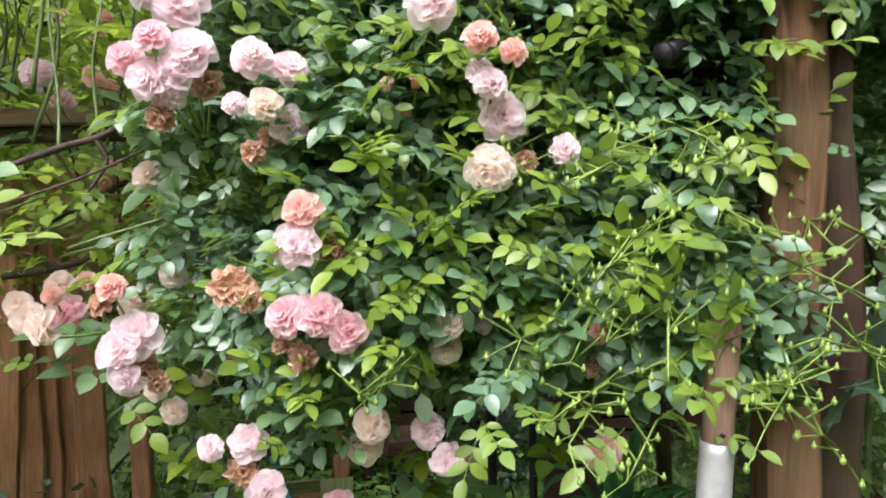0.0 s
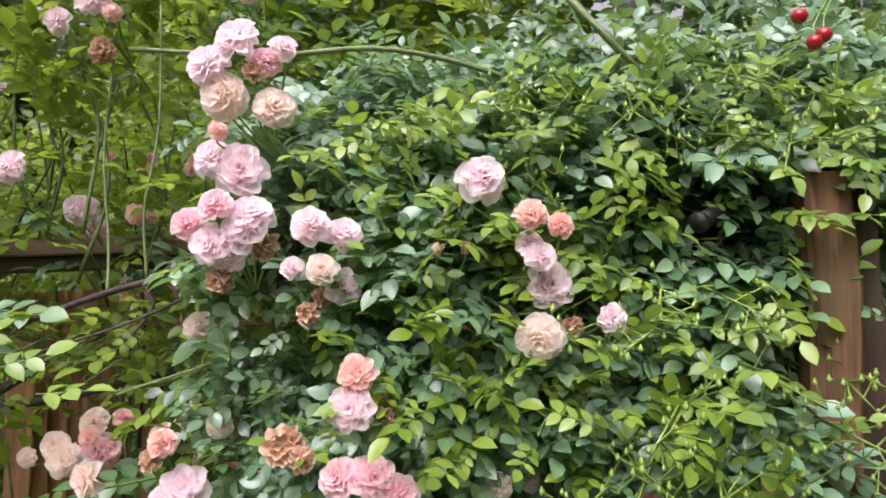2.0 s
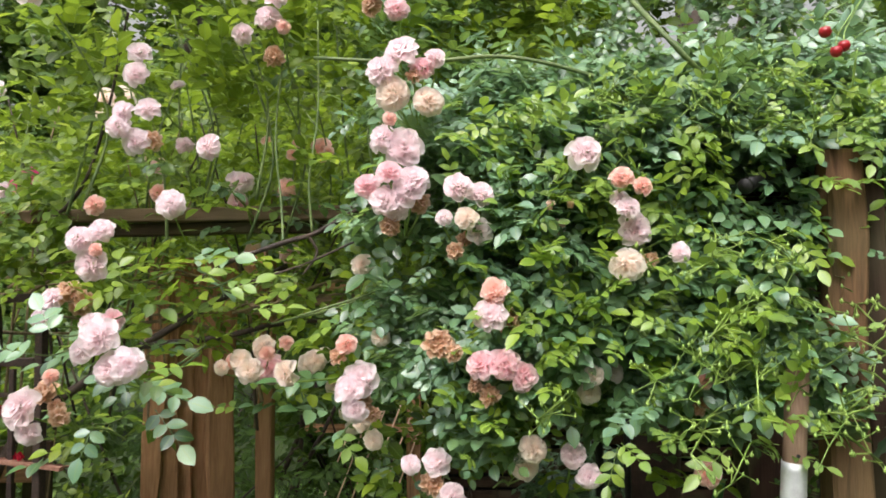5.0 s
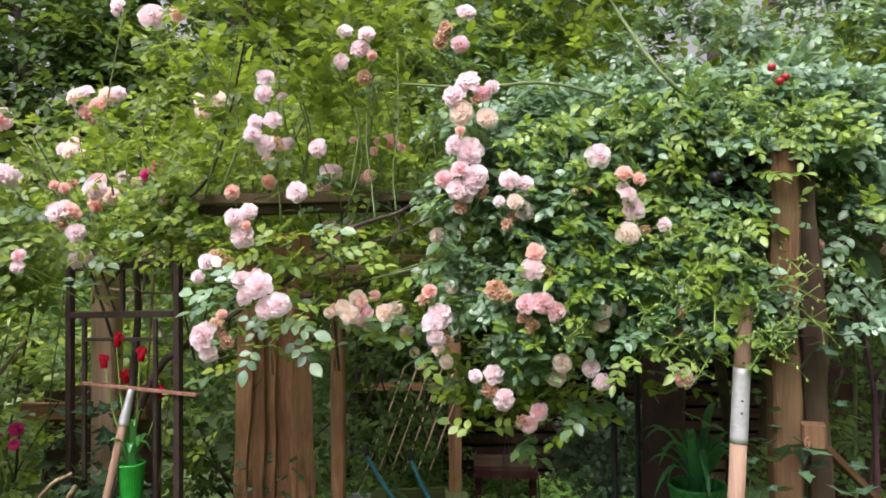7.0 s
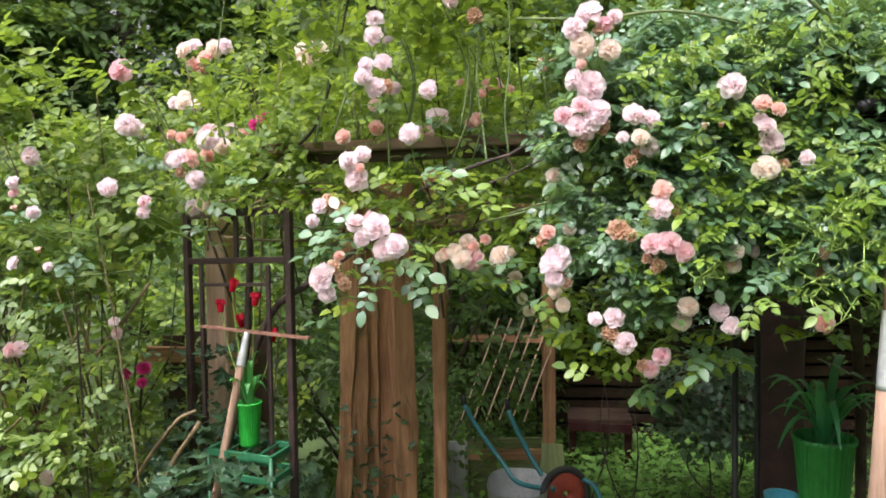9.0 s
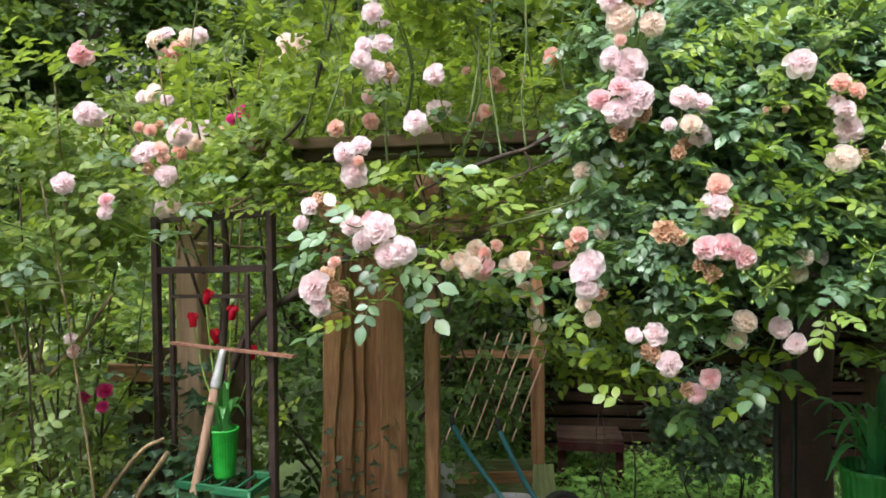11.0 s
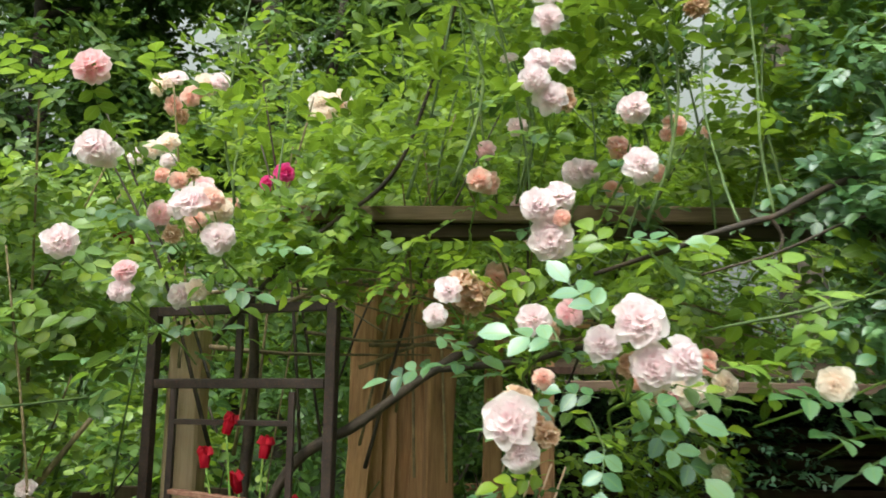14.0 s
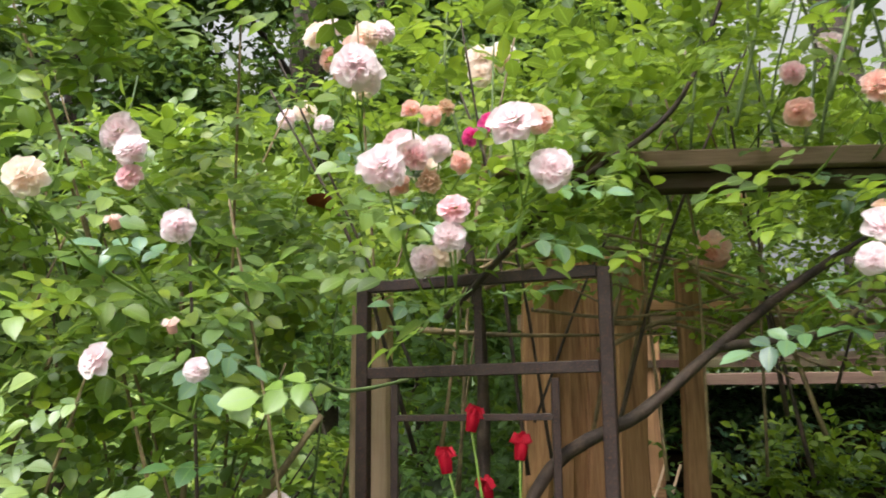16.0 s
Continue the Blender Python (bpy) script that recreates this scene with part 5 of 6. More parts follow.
for i in range(18):
    x, y = rng.uniform(-1.3, -0.35), rng.uniform(2.5, 2.75)
    dx = rng.uniform(-0.35, 0.35)
    cane(LEFT, [(x, y, rng.uniform(1.35, 1.7)), (x + dx * 0.4, y + rng.uniform(-0.08, 0.08), 1.85), (x + dx, y - 0.05, rng.uniform(2.05, 2.35))], rng.uniform(0.003, 0.006), 0.002, (CANE_OLIVE, CANE)[i % 2])
for i in range(14):
    x, z = rng.uniform(-1.2, -0.3), rng.uniform(1.62, 1.85)
    cane(LEFT, [(x, 2.55, z), (x + 0.2, 2.6 + rng.uniform(-0.1, 0.1), z + rng.uniform(-0.08, 0.1)), (x + rng.uniform(0.35, 0.6), 2.62, z + rng.uniform(-0.12, 0.16))], rng.uniform(0.003, 0.006), 0.002, CANE_OLIVE)
rng = random.Random(21)
for i in range(110):
    x, y = rng.uniform(-2.7, -1.3), rng.uniform(2.0, 3.0)
    z1 = rng.uniform(1.2, 2.3)
    dx, dy = rng.uniform(-0.8, 0.7), rng.uniform(-0.35, 0.2)
    bow = rng.uniform(-0.15, 0.15)
    if x + dx > -1.32 and y + dy < 2.65:   # none leans across the trellis
        dx = -abs(dx) * 0.6
    cane(LEFT, [(x, y, 0), (x + dx * 0.3 + bow, y + dy * 0.3, z1 * 0.4), (x + dx * 0.65 + bow * 0.6, y + dy * 0.6, z1 * 0.75), (x + dx, y + dy, z1)], rng.uniform(0.003, 0.007), 0.002, (CANE_OLIVE, CANE_GREEN, CANE_OLIVE, CANE)[i % 4])
for i in range(26):
    x, y = rng.uniform(-1.3, 0.3), rng.uniform(2.0, 2.7)
    z0 = rng.uniform(1.85, 2.0)
    cane(RIGHT if x > -0.5 else LEFT, [(x, y, z0), (x + rng.uniform(-0.05, 0.05), y, z0 + 0.2), (x + rng.uniform(-0.12, 0.12), y + rng.uniform(-0.1, 0.1), z0 + rng.uniform(0.35, 0.6))], 0.0035, 0.0018, CANE_GREEN)

for i in range(16):   # older, thicker canes that arch forward through the open bush
    x, y = rng.uniform(-2.5, -1.55), rng.uniform(1.95, 2.3)
    dx = rng.uniform(0.15, 0.55) * rng.choice((1, 1, -1))
    z1 = rng.uniform(1.1, 1.75)
    if x + dx > -1.4:
        dx = -dx
    cane(LEFT, [(x - dx * 0.8, y + 0.2, 0.1), (x - dx * 0.3, y + 0.08, z1 * 0.5), (x + dx * 0.4, y, z1 * 0.82), (x + dx, y - 0.06, z1)], rng.uniform(0.006, 0.0095), 0.0035, CANE_OLIVE)

# ---- foliage ----
rng = random.Random(77)


def lower_edge(x):
    """The height at which the right rose's skirt ends, across it."""
    xs = (-0.13, -0.02, 0.05, 0.1, 0.18, 0.26, 0.33, 0.52, 0.62, 0.72, 0.93, 1.3)
    zs = (1.78, 1.69, 1.6, 1.53, 1.49, 1.54, 1.59, 1.59, 1.61, 1.68, 1.79, 1.88)
    return float(np.interp(x, xs, zs))


def front(x, z):
    return float(np.interp(x, (-0.22, -0.03, 0.26, 0.55, 0.85, 1.25), (1.83, 1.735, 1.655, 1.575, 1.61, 1.8))) + 0.06 * noise.noise((x * 6, z * 6, 2)) + 0.6 * max(0, z - 2.03) + 0.16 * (z - 1.72)


def open_near_post(p):
    """Keeps the post, the tool handle and the bracket's side open."""
    x, y, z = p
    if 0.6 < x < 0.79 and y < 1.69 and z < 1.97:
        return rng.random() < (0.5 if x < 0.655 else 0.03)
    if 0.5 < x <= 0.64 and y < 1.72 and 1.87 < z < 1.995:
        return rng.random() < 0.3
    if 0.48 < x < 0.6 and y < 1.66 and z < 1.64:
        return rng.random() < 0.35
    if x >= 0.79 and z < 1.97 and y < 2.2:
        return rng.random() < 0.26
    return True


spots = []
while len(spots) < 6400:
    x, z = rng.uniform(-0.06, 1.3), rng.uniform(1.38, 2.75)
    low = lower_edge(x) + 0.03 * noise.noise((x * 14, 4, 0))
    if z < low or (z < 1.6 and rng.random() < 0.5) or (z > 2.12 and rng.random() < 0.62) or (z > 2.05 and noise.noise((x * 5, z * 5, 3)) < -0.1):
        continue
    if noise.noise((x * 9, z * 9, 8)) < -0.16:   # small gaps that let the dark inside show
        continue
    y = front(x, z) + 0.045 + abs(rng.gauss(0, 0.17))
    p = (x, y, z)
    if clear_of_blooms(p) and open_near_post(p):
        spots.append(p)
spots.sort(key=lambda p: p[1] - front(p[0], p[2]))
plant_leaves(RIGHT, rng, spots, FINE_SETS, GREEN_RIGHT, 300, (0.55, 1.15), (0, -0.5, 0.0), spread=1.15, lift=0.45)

spots = []
while len(spots) < 2500:
    x, z = rng.uniform(0.08, 1.0), rng.uniform(1.62, 2.2)
    if noise.noise((x * 7, 3, z * 7)) < 0.12 - 0.55 * min(1, x / 0.35):
        continue
    p = (x, front(x, z) + rng.uniform(0.0, 0.06), z)
    if clear_of_blooms(p) and open_near_post(p):
        spots.append(p)
plant_leaves(RIGHT, rng, spots, FINE_SETS, GREEN_SHEEN, 90, (0.55, 1.1), (0, -0.5, -0.05), rest_name="front_foliage", lift=1.3)
young = [rose_spray(random.Random(200 + i), 3, 0.026, 0.55) for i in range(4)]
spots = []
while len(spots) < 380:
    x, z = rng.uniform(0.12, 0.85), rng.uniform(1.5, 2.1)
    p = (x, front(x, z) - rng.uniform(-0.03, 0.05), z)
    if z > lower_edge(x) - 0.03 and clear_of_blooms(p) and open_near_post(p):
        spots.append(p)
plant_leaves(RIGHT, rng, spots, young, GREEN_YOUNG, 60, (0.6, 1.1), (0.1, -0.6, 0.1), rest_name="young_foliage", lift=1.2)

# the middle, thin growth between the two roses
spots = []
while len(spots) < 680:
    p = in_box(rng, -0.95, 0.15, 1.85, 3.1, 1.58, 2.1)
    if p[2] < 1.64 + 0.09 * noise.noise((p[0] * 5, p[1] * 3, 0)):
        continue
    if abs(p[2] - 1.745 - 0.0925 * p[1]) < 0.075 and p[1] < 2.6 and rng.random() < 0.93:   # the beam stays in sight
        continue
    if p[0] < -0.6 and p[2] < 1.78:
        continue
    if clear_of_blooms(p):
        spots.append(p)
plant_leaves(RIGHT, rng, spots, LEAF_SETS, GREEN_LEFT, 120, (0.6, 1.0), (0, -0.5, 0.1), rest_name="thin_foliage")

# the crown over the beam
spots = []
while len(spots) < 4600:
    p = in_box(rng, -1.7, 1.7, 2.0, 3.9, 2.03, 3.0)
    if p[2] > 2.45 + 0.5 * noise.noise((p[0] * 1.6, p[1] * 1.6, 5)) + 0.12 * (p[1] - 2):
        continue
    if p[0] < -1.0 and p[1] < 2.75 and rng.random() < 0.45:
        continue
    if noise.noise((p[0] * 4, p[1] * 4, p[2] * 4)) < -0.12 or (p[0] > 0.5 and rng.random() < 0.45):
        continue
    if p[0] < -0.75 and p[2] > 2.2 + 0.16 * noise.noise((p[0] * 4, p[1] * 3, 1)):
        continue
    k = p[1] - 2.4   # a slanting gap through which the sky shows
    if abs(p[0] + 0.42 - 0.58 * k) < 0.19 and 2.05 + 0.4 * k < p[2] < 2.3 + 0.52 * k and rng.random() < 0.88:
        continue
    if clear_of_blooms(p):
        spots.append(p)
spots.sort(key=lambda p: p[1])
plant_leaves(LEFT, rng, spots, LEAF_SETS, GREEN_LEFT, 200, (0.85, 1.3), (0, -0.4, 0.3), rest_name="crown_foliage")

# leaves that wrap the beam's end
spots = []
while len(spots) < 150:
    p = in_blob(rng, (-0.97, 2.36, 1.95), (0.2, 0.12, 0.13))
    if clear_of_blooms(p):
        spots.append(p)
plant_leaves(LEFT, rng, spots, LEAF_SETS, GREEN_LIT, 40, (0.7, 1.1), (0, -0.5, 0.1), rest_name="beam_end_foliage", lift=1.0)

# a leafy roof added farther back, mostly unseen, to keep the ground beneath in shade
spots = [p for p in (in_box(rng, -1.6, 2.8, 3.3, 6.6, 2.0, 2.9) for _ in range(5600)) if not (-0.5 < p[0] < 1.5 and p[1] < 4.9)]
plant_leaves(LEFT, rng, [p for p in spots if p[2] > 2.0 + 0.25 * noise.noise((p[0] * 2, p[1] * 2, 0)) + (0.3 if p[0] > 0 else 0.0)], LEAF_SETS, GREEN_LEFT, 0, (1.2, 1.9), (0, -0.3, 0.2), rest_name="roof_foliage")

# the left rose in front
spots = []
while len(spots) < 4500:
    p = in_box(rng, -3.1, -0.8, 1.62, 3.4, 0.1, 2.45)
    x, y, z = p
    lump = noise.noise((x * 1.7, y * 1.7, z * 1.7 + 9))
    if y < 1.78 + 0.12 * max(0, z - 0.6) + 0.2 * lump + 0.12 * max(0, -2.0 - x) or y > (3.0 if z > 1.6 else 2.6) + 0.4 * lump:
        continue
    if ((x + 1.9) / 1.15) ** 2 + ((z - 0.9) / 1.33) ** 2 > 1.0 + 0.45 * lump:
        continue
    if x > -1.33 - 0.12 * (y - 1.9) and z < 1.74:
        continue
    if x > -1.1 and y < 2.5 and rng.random() < 0.5:
        continue
    thin = 0.34 if z < 1.55 else 0.9
    if x > -1.5 and y < 2.3 and z > 1.7:
        thin = 0.3
    if x > -1.36 and y < 2.6 and z < 1.83:
        continue
    if rng.random() > thin or noise.noise((x * 4, y * 4, z * 4)) < -0.02:
        continue
    if clear_of_blooms(p):
        spots.append(p)
spots.sort(key=lambda p: p[1])
plant_leaves(LEFT, rng, spots, LEAF_SETS, GREEN_LIT, 300, (0.8, 1.25), (0.1, -0.45, 0.1), rest_name="left_foliage", lift=0.8)
spots = []
while len(spots) < 2000:
    p = in_box(rng, -2.7, -1.05, 1.66, 2.3, 0.25, 1.65)
    if p[0] < -1.28 - 0.3 * max(0, p[2] - 0.9) and noise.noise((p[0] * 4, p[1] * 4, p[2] * 4)) > 0.0 and clear_of_blooms(p):
        spots.append(p)
plant_leaves(LEFT, rng, spots, LEAF_SETS, GREEN_PALE, 80, (0.6, 1.0), (0.1, -0.45, 0.1), rest_name="low_foliage", lift=0.8)


near = quads_object("leaf_spray", *rose_spray(random.Random(5), 2, 0.023, 0.72), GREEN_YOUNG)
near.matrix_basis = Matrix.Translation((-1.171, 1.620, 1.625)) @ pose(0, 0, 0, 42, 0, 0) @ pose(0, 0, 0, 0, 0, 110)
child(near, LEFT, "large pale young leaf standing forward")
cane(LEFT, [(-1.171, 1.620, 1.625), (-1.165, 1.720, 1.613), (-1.14, 1.950, 1.613)], 0.0012, 0.002, CANE_GREEN)

for i, (x, y, z, turn, tip) in enumerate([(-0.46, 1.64, 1.73, 35, 55), (-0.33, 1.66, 1.675, -70, 20), (-0.36, 1.72, 1.655, -120, 25), (-0.5, 1.66, 1.7, 75, 40), (-0.25, 1.76, 1.79, -60, 35), (-0.3, 1.78, 1.8, -20, 40), (-0.44, 1.73, 1.585, 170, 60), (-0.2, 1.75, 1.76, -80, 25), (-0.42, 1.77, 1.81, 20, 45)]):
    ob = quads_object("leaf_spray", *rose_spray(random.Random(230 + i), 2, 0.032, 0.66), (GREEN_SHEEN, GREEN_YOUNG, GREEN_LIT)[i % 3])
    ob.matrix_basis = Matrix.Translation((x, y, z)) @ pose(0, 0, 0, tip, 0, 0) @ pose(0, 0, 0, 0, 0, turn)
    child(ob, RIGHT)
    cane(RIGHT, [(x, y, z), (x + 0.01, y + 0.06, z - 0.005), (x + 0.02, y + 0.2, z + 0.02)], 0.0011, 0.0018, CANE_GREEN)

v, f, uv = leaflet(0.06, 0.045, 0.4, 0.5)
dry = quads_object("dry_leaf", v, f, uv, RED_LEAF, LEFT, "curled dark red dry leaf caught in the rose")
dry.matrix_basis = Matrix.Translation((-1.316, 2.46, 1.905)) @ pose(0, 0, 0, 40, 30, 100)

# ---- green rose hips and red fruit ----
hips = thing("rose_hips", (0.62, 1.52, 1.6), "sprays of small green rose hips on yellow-green stalks", "rose hips")
rng = random.Random(31)
for i in range(54):
    x = rng.uniform(0.3, 0.68)
    z = rng.uniform(1.56, 1.84) if i % 3 else rng.uniform(1.95, 2.1)
    y = front(x, z) - rng.uniform(0.01, 0.06)
    if 0.52 < x < 0.68 and z < 1.53:
        continue
    a = Vector((x, y + 0.06, z + 0.03))
    side = rng.choice((-1, 1))
    b = a + Vector((side * rng.uniform(0.03, 0.1), -0.07 - rng.uniform(0, 0.03), rng.uniform(-0.08, 0.03)))
    mid = (a + b) / 2 + Vector((0, 0, 0.018))
    nodes = [a, a.lerp(mid, 0.6), mid, mid.lerp(b, 0.35), mid.lerp(b, 0.7), b]
    v, f = tube_arrays(nodes, [0.002, 0.0019, 0.0018, 0.0016, 0.0014, 0.0012], 3)
    ends = []
    for k in range(9):
        n = rng.choice((2, 3, 4, 5))
        e = nodes[n] + Vector((rng.uniform(-0.036, 0.036), rng.uniform(-0.02, 0.006), rng.uniform(-0.03, 0.03)))
        w, g, _ = thread(nodes[n], e, 0.0012)
        base = len(v)
        v = v + [Vector(q) for q in w]
        f = f + [tuple(n * 3 if q == 0 else int(q) + base for q in face) for face in g]
        ends.append(e)
    spray = link_mesh("hip_stalk", v, f, STEM, hips)
    for e in ends:
        r = rng.uniform(0.0019, 0.003)
        lathe("hip", [(0.0002, -r * 1.3), (r * 0.8, -r * 0.7), (r, 0), (r * 0.75, r * 0.8), (r * 0.3, r * 1.2), (r * 0.5, r * 1.8), (0.0002, r * 1.5)], STEM, spray, e, sides=7)

cherries = thing("red_berries", (0.67, 1.6, 2.1), "three ripe red berries on an upright stalk", "berries")
RED_BERRY = surface("red_berry", (0.24, 0.008, 0.014), (0.36, 0.014, 0.018), 20, 0.3, bump=0.05)
tube("stalk", [(0.69, 1.66, 1.97), (0.69, 1.63, 2.05), (0.686, 1.6, 2.125)], 0.0022, 0.0015, STEM, cherries)
for x, z in ((0.642, 2.15), (0.668, 2.13), (0.657, 2.122)):
    lathe("berry", [(0.0003, -0.0085), (0.006, -0.0062), (0.0088, 0.0), (0.007, 0.006), (0.0003, 0.0075)], RED_BERRY, cherries, (x, 1.6, z), sides=14)
    tube("berry_stalk", [(x, 1.6, z + 0.005), (x + 0.01, 1.61, z + 0.03), (0.72, 1.63, 2.22)], 0.0008, 0.0008, STEM, cherries, sides=4)


# ---- ivy ----
def ivy(name, label, spots, seed, outward=(0, -0.7, 0.2), size=0.05):
    rng = random.Random(seed)
    ob = thing(name, spots[0], label, "ivy")
    plant_leaves(ob, rng, spots, [ivy_leaf(size), ivy_leaf(size * 0.75), ivy_leaf(size * 1.15)], GREEN_IVY, 70, (0.7, 1.2), outward, "ivy_leaf", "ivy_foliage", 0.7)


rng = random.Random(41)
ivy("ivy", "dark green ivy mounded at the foot of the trellis", [in_blob(rng, (-1.15, 2.4, 0.69), (0.42, 0.26, 0.42)) for _ in range(650)] + [in_blob(rng, (-1.2, 2.52, 1.05), (0.16, 0.12, 0.32)) for _ in range(170)], 42)
ivy("ivy", "low ivy spilling before the little stand", [in_blob(rng, (-1.01, 2.12, 0.68), (0.36, 0.08, 0.4)) for _ in range(800)], 46)
ivy("ivy", "dark green ivy climbing the brown square post", [(0.64 + rng.uniform(-0.06, 0.14), 1.575 + rng.uniform(-0.03, 0.03), rng.uniform(1.05, 1.66)) for _ in range(60)], 43, size=0.04)
ivy("ivy", "ivy creeping up the doubled board post", [(-0.82 + rng.uniform(-0.12, 0.2), 3.06 + rng.uniform(-0.05, 0.05), rng.uniform(0.1, 1.0)) for _ in range(110)], 44, size=0.045)


# ---- shrubs and trees behind ----
def shrub(label, blobs, seed, mat, size, count, stems=6, girth=0.012):
    rng = random.Random(seed)
    c0, r0 = blobs[0]
    ob = thing("shrub", (c0[0], c0[1], 0), label, "shrub")
    for i in range(stems):
        c, r = rng.choice(blobs)
        tube("stem", [(c0[0] + rng.uniform(-0.2, 0.2), c0[1] + rng.uniform(-0.15, 0.15), 0), (c0[0] * 0.5 + c[0] * 0.5 + rng.uniform(-0.2, 0.2), c[1], c[2] * 0.5), (c[0] + rng.uniform(-0.5, 0.5) * r[0], c[1], c[2] + rng.uniform(-0.2, 0.7) * r[2])], girth, girth * 0.4, BARK, ob)
    spots = []
    for c, r in blobs:
        spots += [in_blob(rng, c, r) for _ in range(count)]
    plant_leaves(ob, rng, spots, [twig_of_leaves(random.Random(seed + i), size) for i in range(4)], mat, 0, (0.8, 1.3), (0, -0.4, 0.2), "leaf", "shrub_foliage", 1.1)


shrub("bright green shrub behind the board posts", [((-1.0, 4.3, 0.9), (0.8, 0.4, 0.9)), ((-1.9, 4.1, 1.1), (0.8, 0.45, 1.0)), ((-0.4, 5.6, 0.8), (0.5, 0.35, 0.7))], 50, GREEN_TREE, 0.055, 420)
shrub("fresh green shrub behind the fence", [((-2.6, 3.7, 0.9), (0.7, 0.35, 0.85)), ((-3.4, 3.4, 1.0), (0.7, 0.4, 0.95)), ((-1.8, 3.75, 0.8), (0.5, 0.3, 0.7))], 55, GREEN_LIT, 0.05, 480)
shrub("pale green low growth among the rose stems", [((-1.85, 2.95, 0.75), (0.5, 0.22, 0.75)), ((-2.5, 2.85, 0.8), (0.4, 0.22, 0.8))], 58, GREEN_PALE, 0.036, 230)
shrub("leafy shrub over the low slatted wall", [((0.7, 6.6, 1.7), (0.9, 0.35, 0.6)), ((1.8, 6.6, 1.6), (0.8, 0.35, 0.6))], 56, GREEN_LEFT, 0.06, 380)
shrub("leafy shrub behind the lattice panel", [((-0.5, 5.9, 1.2), (0.6, 0.4, 0.8)), ((-1.4, 5.6, 1.4), (0.8, 0.5, 1.2))], 51, GREEN_TREE, 0.07, 420)
shrub("leafy green shrub growing under the pergola", [((0.85, 4.4, 0.68), (0.34, 0.25, 0.3))], 54, GREEN_IVY, 0.05, 260, 4, 0.006)
shrub("bright green shrub under the far rafters", [((0.28, 4.2, 1.14), (0.34, 0.2, 0.25))], 59, GREEN_LEFT, 0.05, 190, 3, 0.005)
shrub("dark ivy-leaved shrub against the low slatted wall", [((1.1, 5.6, 1.15), (0.8, 0.2, 0.35)), ((0.5, 5.7, 1.25), (0.5, 0.15, 0.25))], 57, GREEN_IVY, 0.05, 200)
shrub("slender shrub with red stems beside the post", [((1.15, 1.95, 1.5), (0.25, 0.25, 0.5)), ((1.3, 2.3, 1.0), (0.35, 0.3, 0.7))], 52, GREEN_TREE, 0.03, 110, 12)
shrub("dense dark shrub beyond the roses", [((1.7, 3.4, 1.6), (0.6, 0.5, 1.2)), ((2.2, 2.8, 1.2), (0.6, 0.5, 1.2))], 53, GREEN_TREE, 0.045, 520)


def tree(label, at, height, radius, crown_at, blobs, seed, leaves, size, mat):
    rng = random.Random(seed)
    ob = thing("tree", at, label, "tree")
    x, y, _ = at
    pts = [(x, y, -0.1), (x + rng.uniform(-0.1, 0.1), y, height * 0.35), (x + rng.uniform(-0.2, 0.2), y, height * 0.7), (x + rng.uniform(-0.2, 0.2), y, height)]
    tube("trunk", pts, radius, radius * 0.35, BARK, ob, sides=12, rough=0.2)
    spots = []
    for k in range(blobs):
        a, h = rng.uniform(0, 6.28), rng.uniform(crown_at, height)
        d = rng.uniform(0.5, 1.0) * (1.1 - 0.55 * (h - crown_at) / max(0.1, height - crown_at)) * height * 0.28
        c = (x + d * math.cos(a), y + d * math.sin(a), h)
        s = rng.uniform(0.45, 0.95) * height * 0.09
        tube("limb", [(x, y, h - 0.35 * d), (x + 0.5 * d * math.cos(a), y + 0.5 * d * math.sin(a), h - 0.1 * d), c], radius * 0.28, radius * 0.08, BARK, ob)
        spots += [in_blob(rng, c, (s * 1.2, s * 1.2, s * 0.75)) for _ in range(leaves)]
    plant_leaves(ob, rng, spots, [twig_of_leaves(random.Random(seed + i), size, 6) for i in range(4)], mat, 0, (0.8, 1.4), (0, -0.2, 0.0), "leaf", "crown", 1.2)


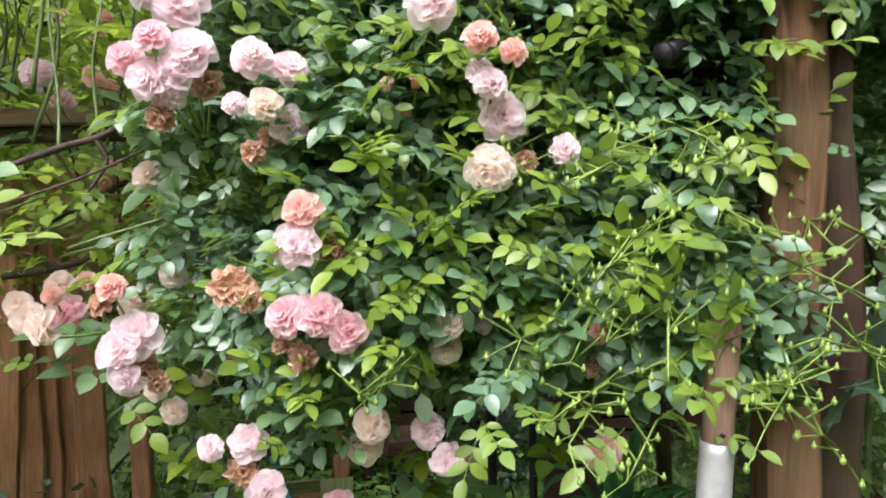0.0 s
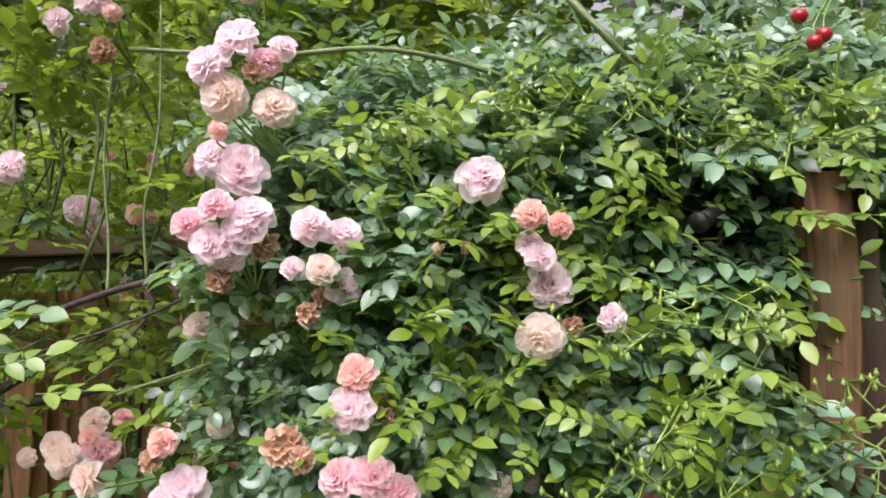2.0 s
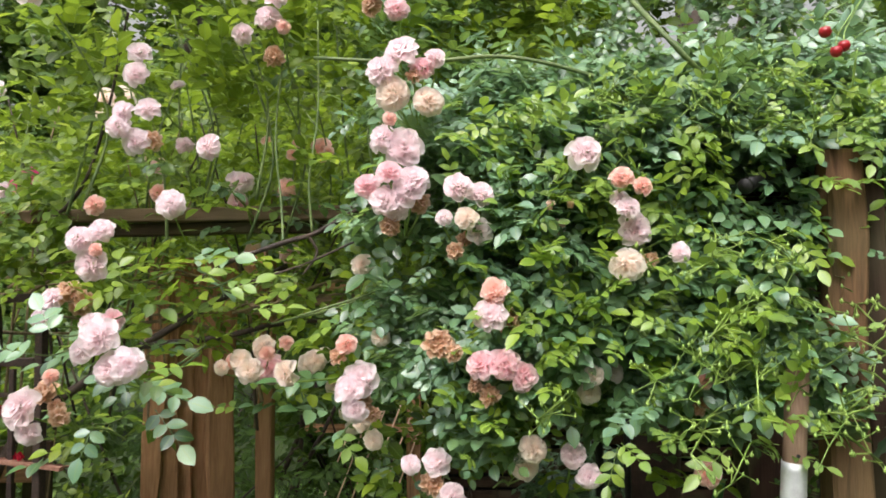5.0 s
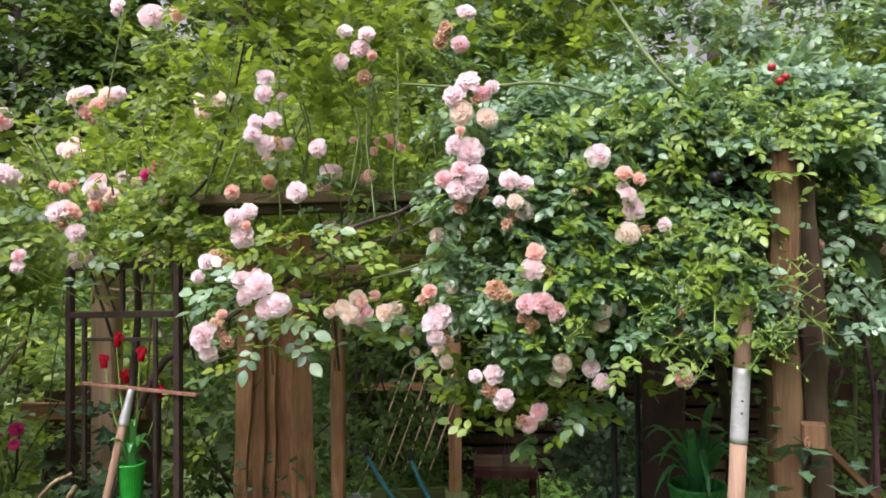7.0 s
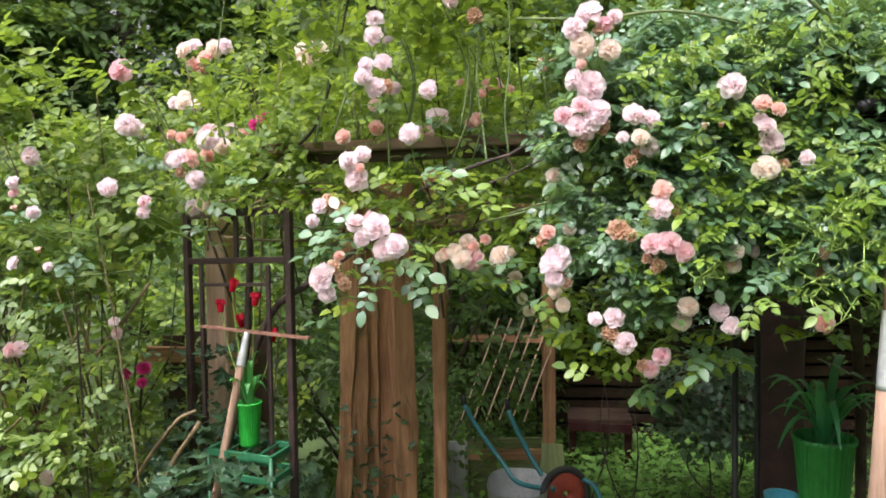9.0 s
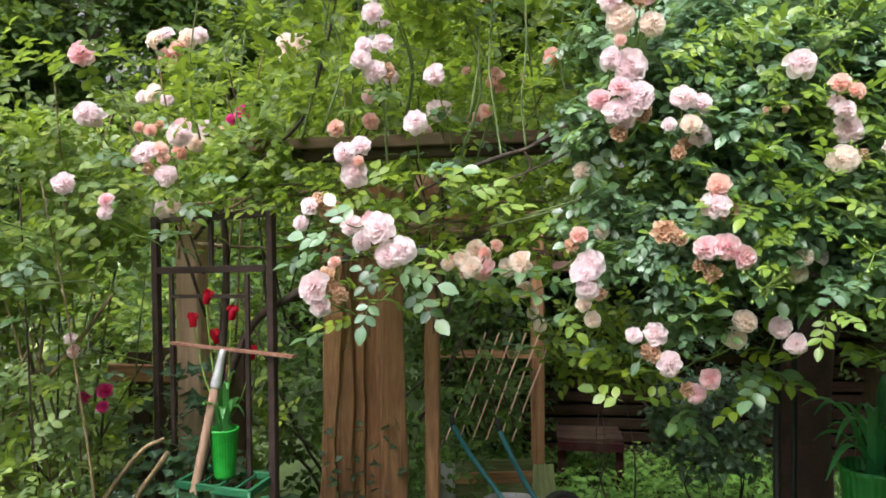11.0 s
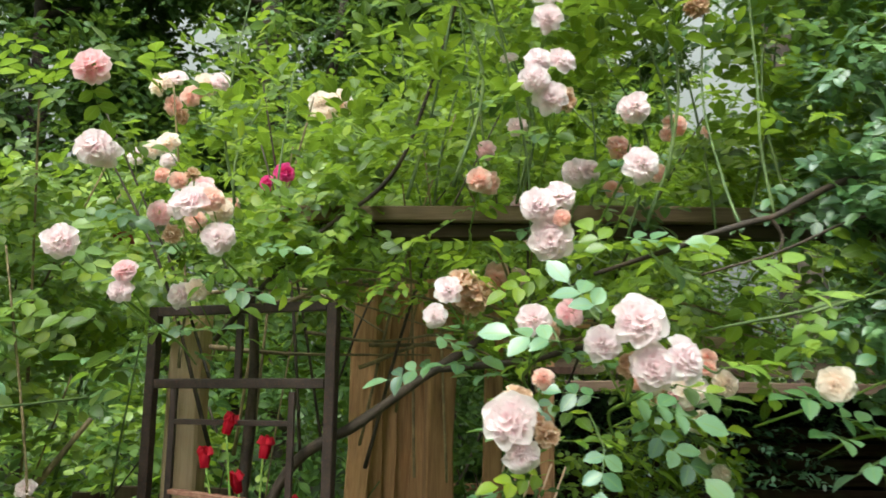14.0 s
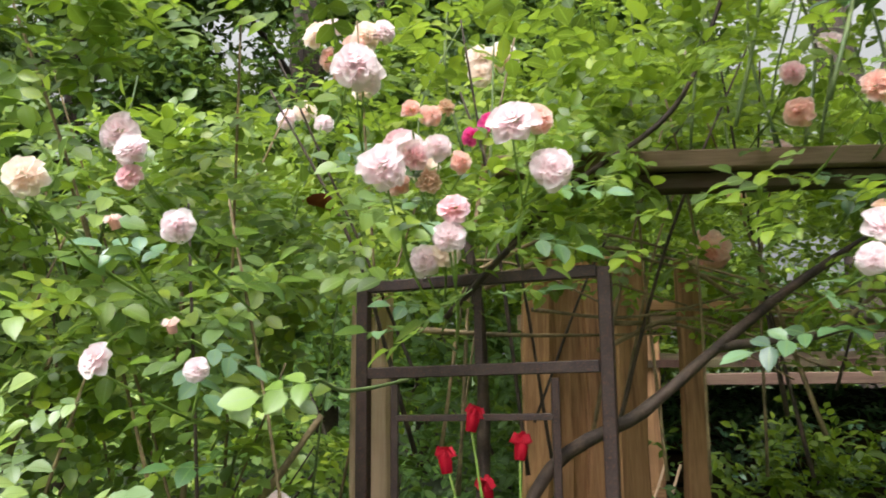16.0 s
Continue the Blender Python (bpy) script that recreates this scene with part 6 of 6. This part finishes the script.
for i, (x, y, h, r) in enumerate([(-5.5, 9, 7.5, 0.16), (-3.4, 10.5, 9, 0.2), (-7.5, 7, 6.5, 0.15), (-1.6, 11.5, 9, 0.17), (0.6, 12, 10, 0.2), (7.2, 9.5, 8, 0.18), (8.8, 7, 7, 0.16), (2.4, 14.5, 7.5, 0.15), (0.2, 9.5, 6.5, 0.12), (8.5, 13.5, 8, 0.14)]):
    tree("tall garden tree with a dark leafy crown", (x, y, 0), h, r, 1.3 if i < 4 else 2.2, 24, 300 + i, 260 if i < 5 else 170, 0.11, GREEN_TREE)
for i, (x, y, r) in enumerate([(3.14, 9, 0.27), (-2.85, 9.5, 0.15)]):
    ob = thing("tree", (x, y, 0), "dark tree trunk standing against the sky", "tree")
    tube("trunk", [(x + 0.2, y, -0.1), (x + 0.12, y, 3), (x - 0.25, y, 8)], r, r * 0.7, BARK, ob, sides=12, rough=0.15)
    tube("limb", [(x + 0.05, y, 3.6), (x + 0.7, y, 5.2), (x + 0.9, y, 8)], r * 0.5, r * 0.3, BARK, ob, sides=10, rough=0.15)
for i, x in enumerate(range(-14, 15, 4)):
    shrub("far hedge of dense dark green leaves", [((x, 16, 1.6), (2.6, 0.9, 1.9))], 400 + i, GREEN_TREE, 0.16, 700, 3)

# trees added out of view behind and beside the path to cut low light
for i, (x, y) in enumerate([(0.5, -7.5), (4.5, -7), (7.5, -4.5), (9, -0.5), (9.5, 3.5)]):
    tree("broad unseen tree added to cut low sky light", (x, y * 1.25 if y < 0 else y, 0), 8.5, 0.2, 0.8, 24, 500 + i, 110, 0.24, GREEN_TREE)
shrub("leafy shrub mass rising behind the pergola", [((0.3, 7.2, 2.3), (1.1, 0.5, 1.1)), ((-1.2, 7.0, 2.2), (1.2, 0.5, 1.2)), ((-3.0, 6.4, 2.0), (1.2, 0.6, 1.3))], 600, GREEN_LEFT, 0.085, 650)
shrub("tall dark evergreen screen behind the roses", [((-2.4, 9.0, 4.0), (1.8, 0.7, 2.3)), ((0.0, 9.8, 4.4), (1.5, 0.6, 2.2)), ((-4.6, 8.0, 3.0), (1.5, 0.6, 2.2)), ((-6.6, 8.2, 3.2), (1.4, 0.6, 2.4))], 620, GREEN_TREE, 0.11, 1100, 8)
# hedge added out of view; it darkens the space under the pergola
for i, x in enumerate(range(-9, 10, 3)):
    shrub("tall unseen hedge added to hold back frontal light", [((x, -7.5, 1.6), (2.0, 0.8, 1.8))], 700 + i, GREEN_TREE, 0.2, 620, 3)
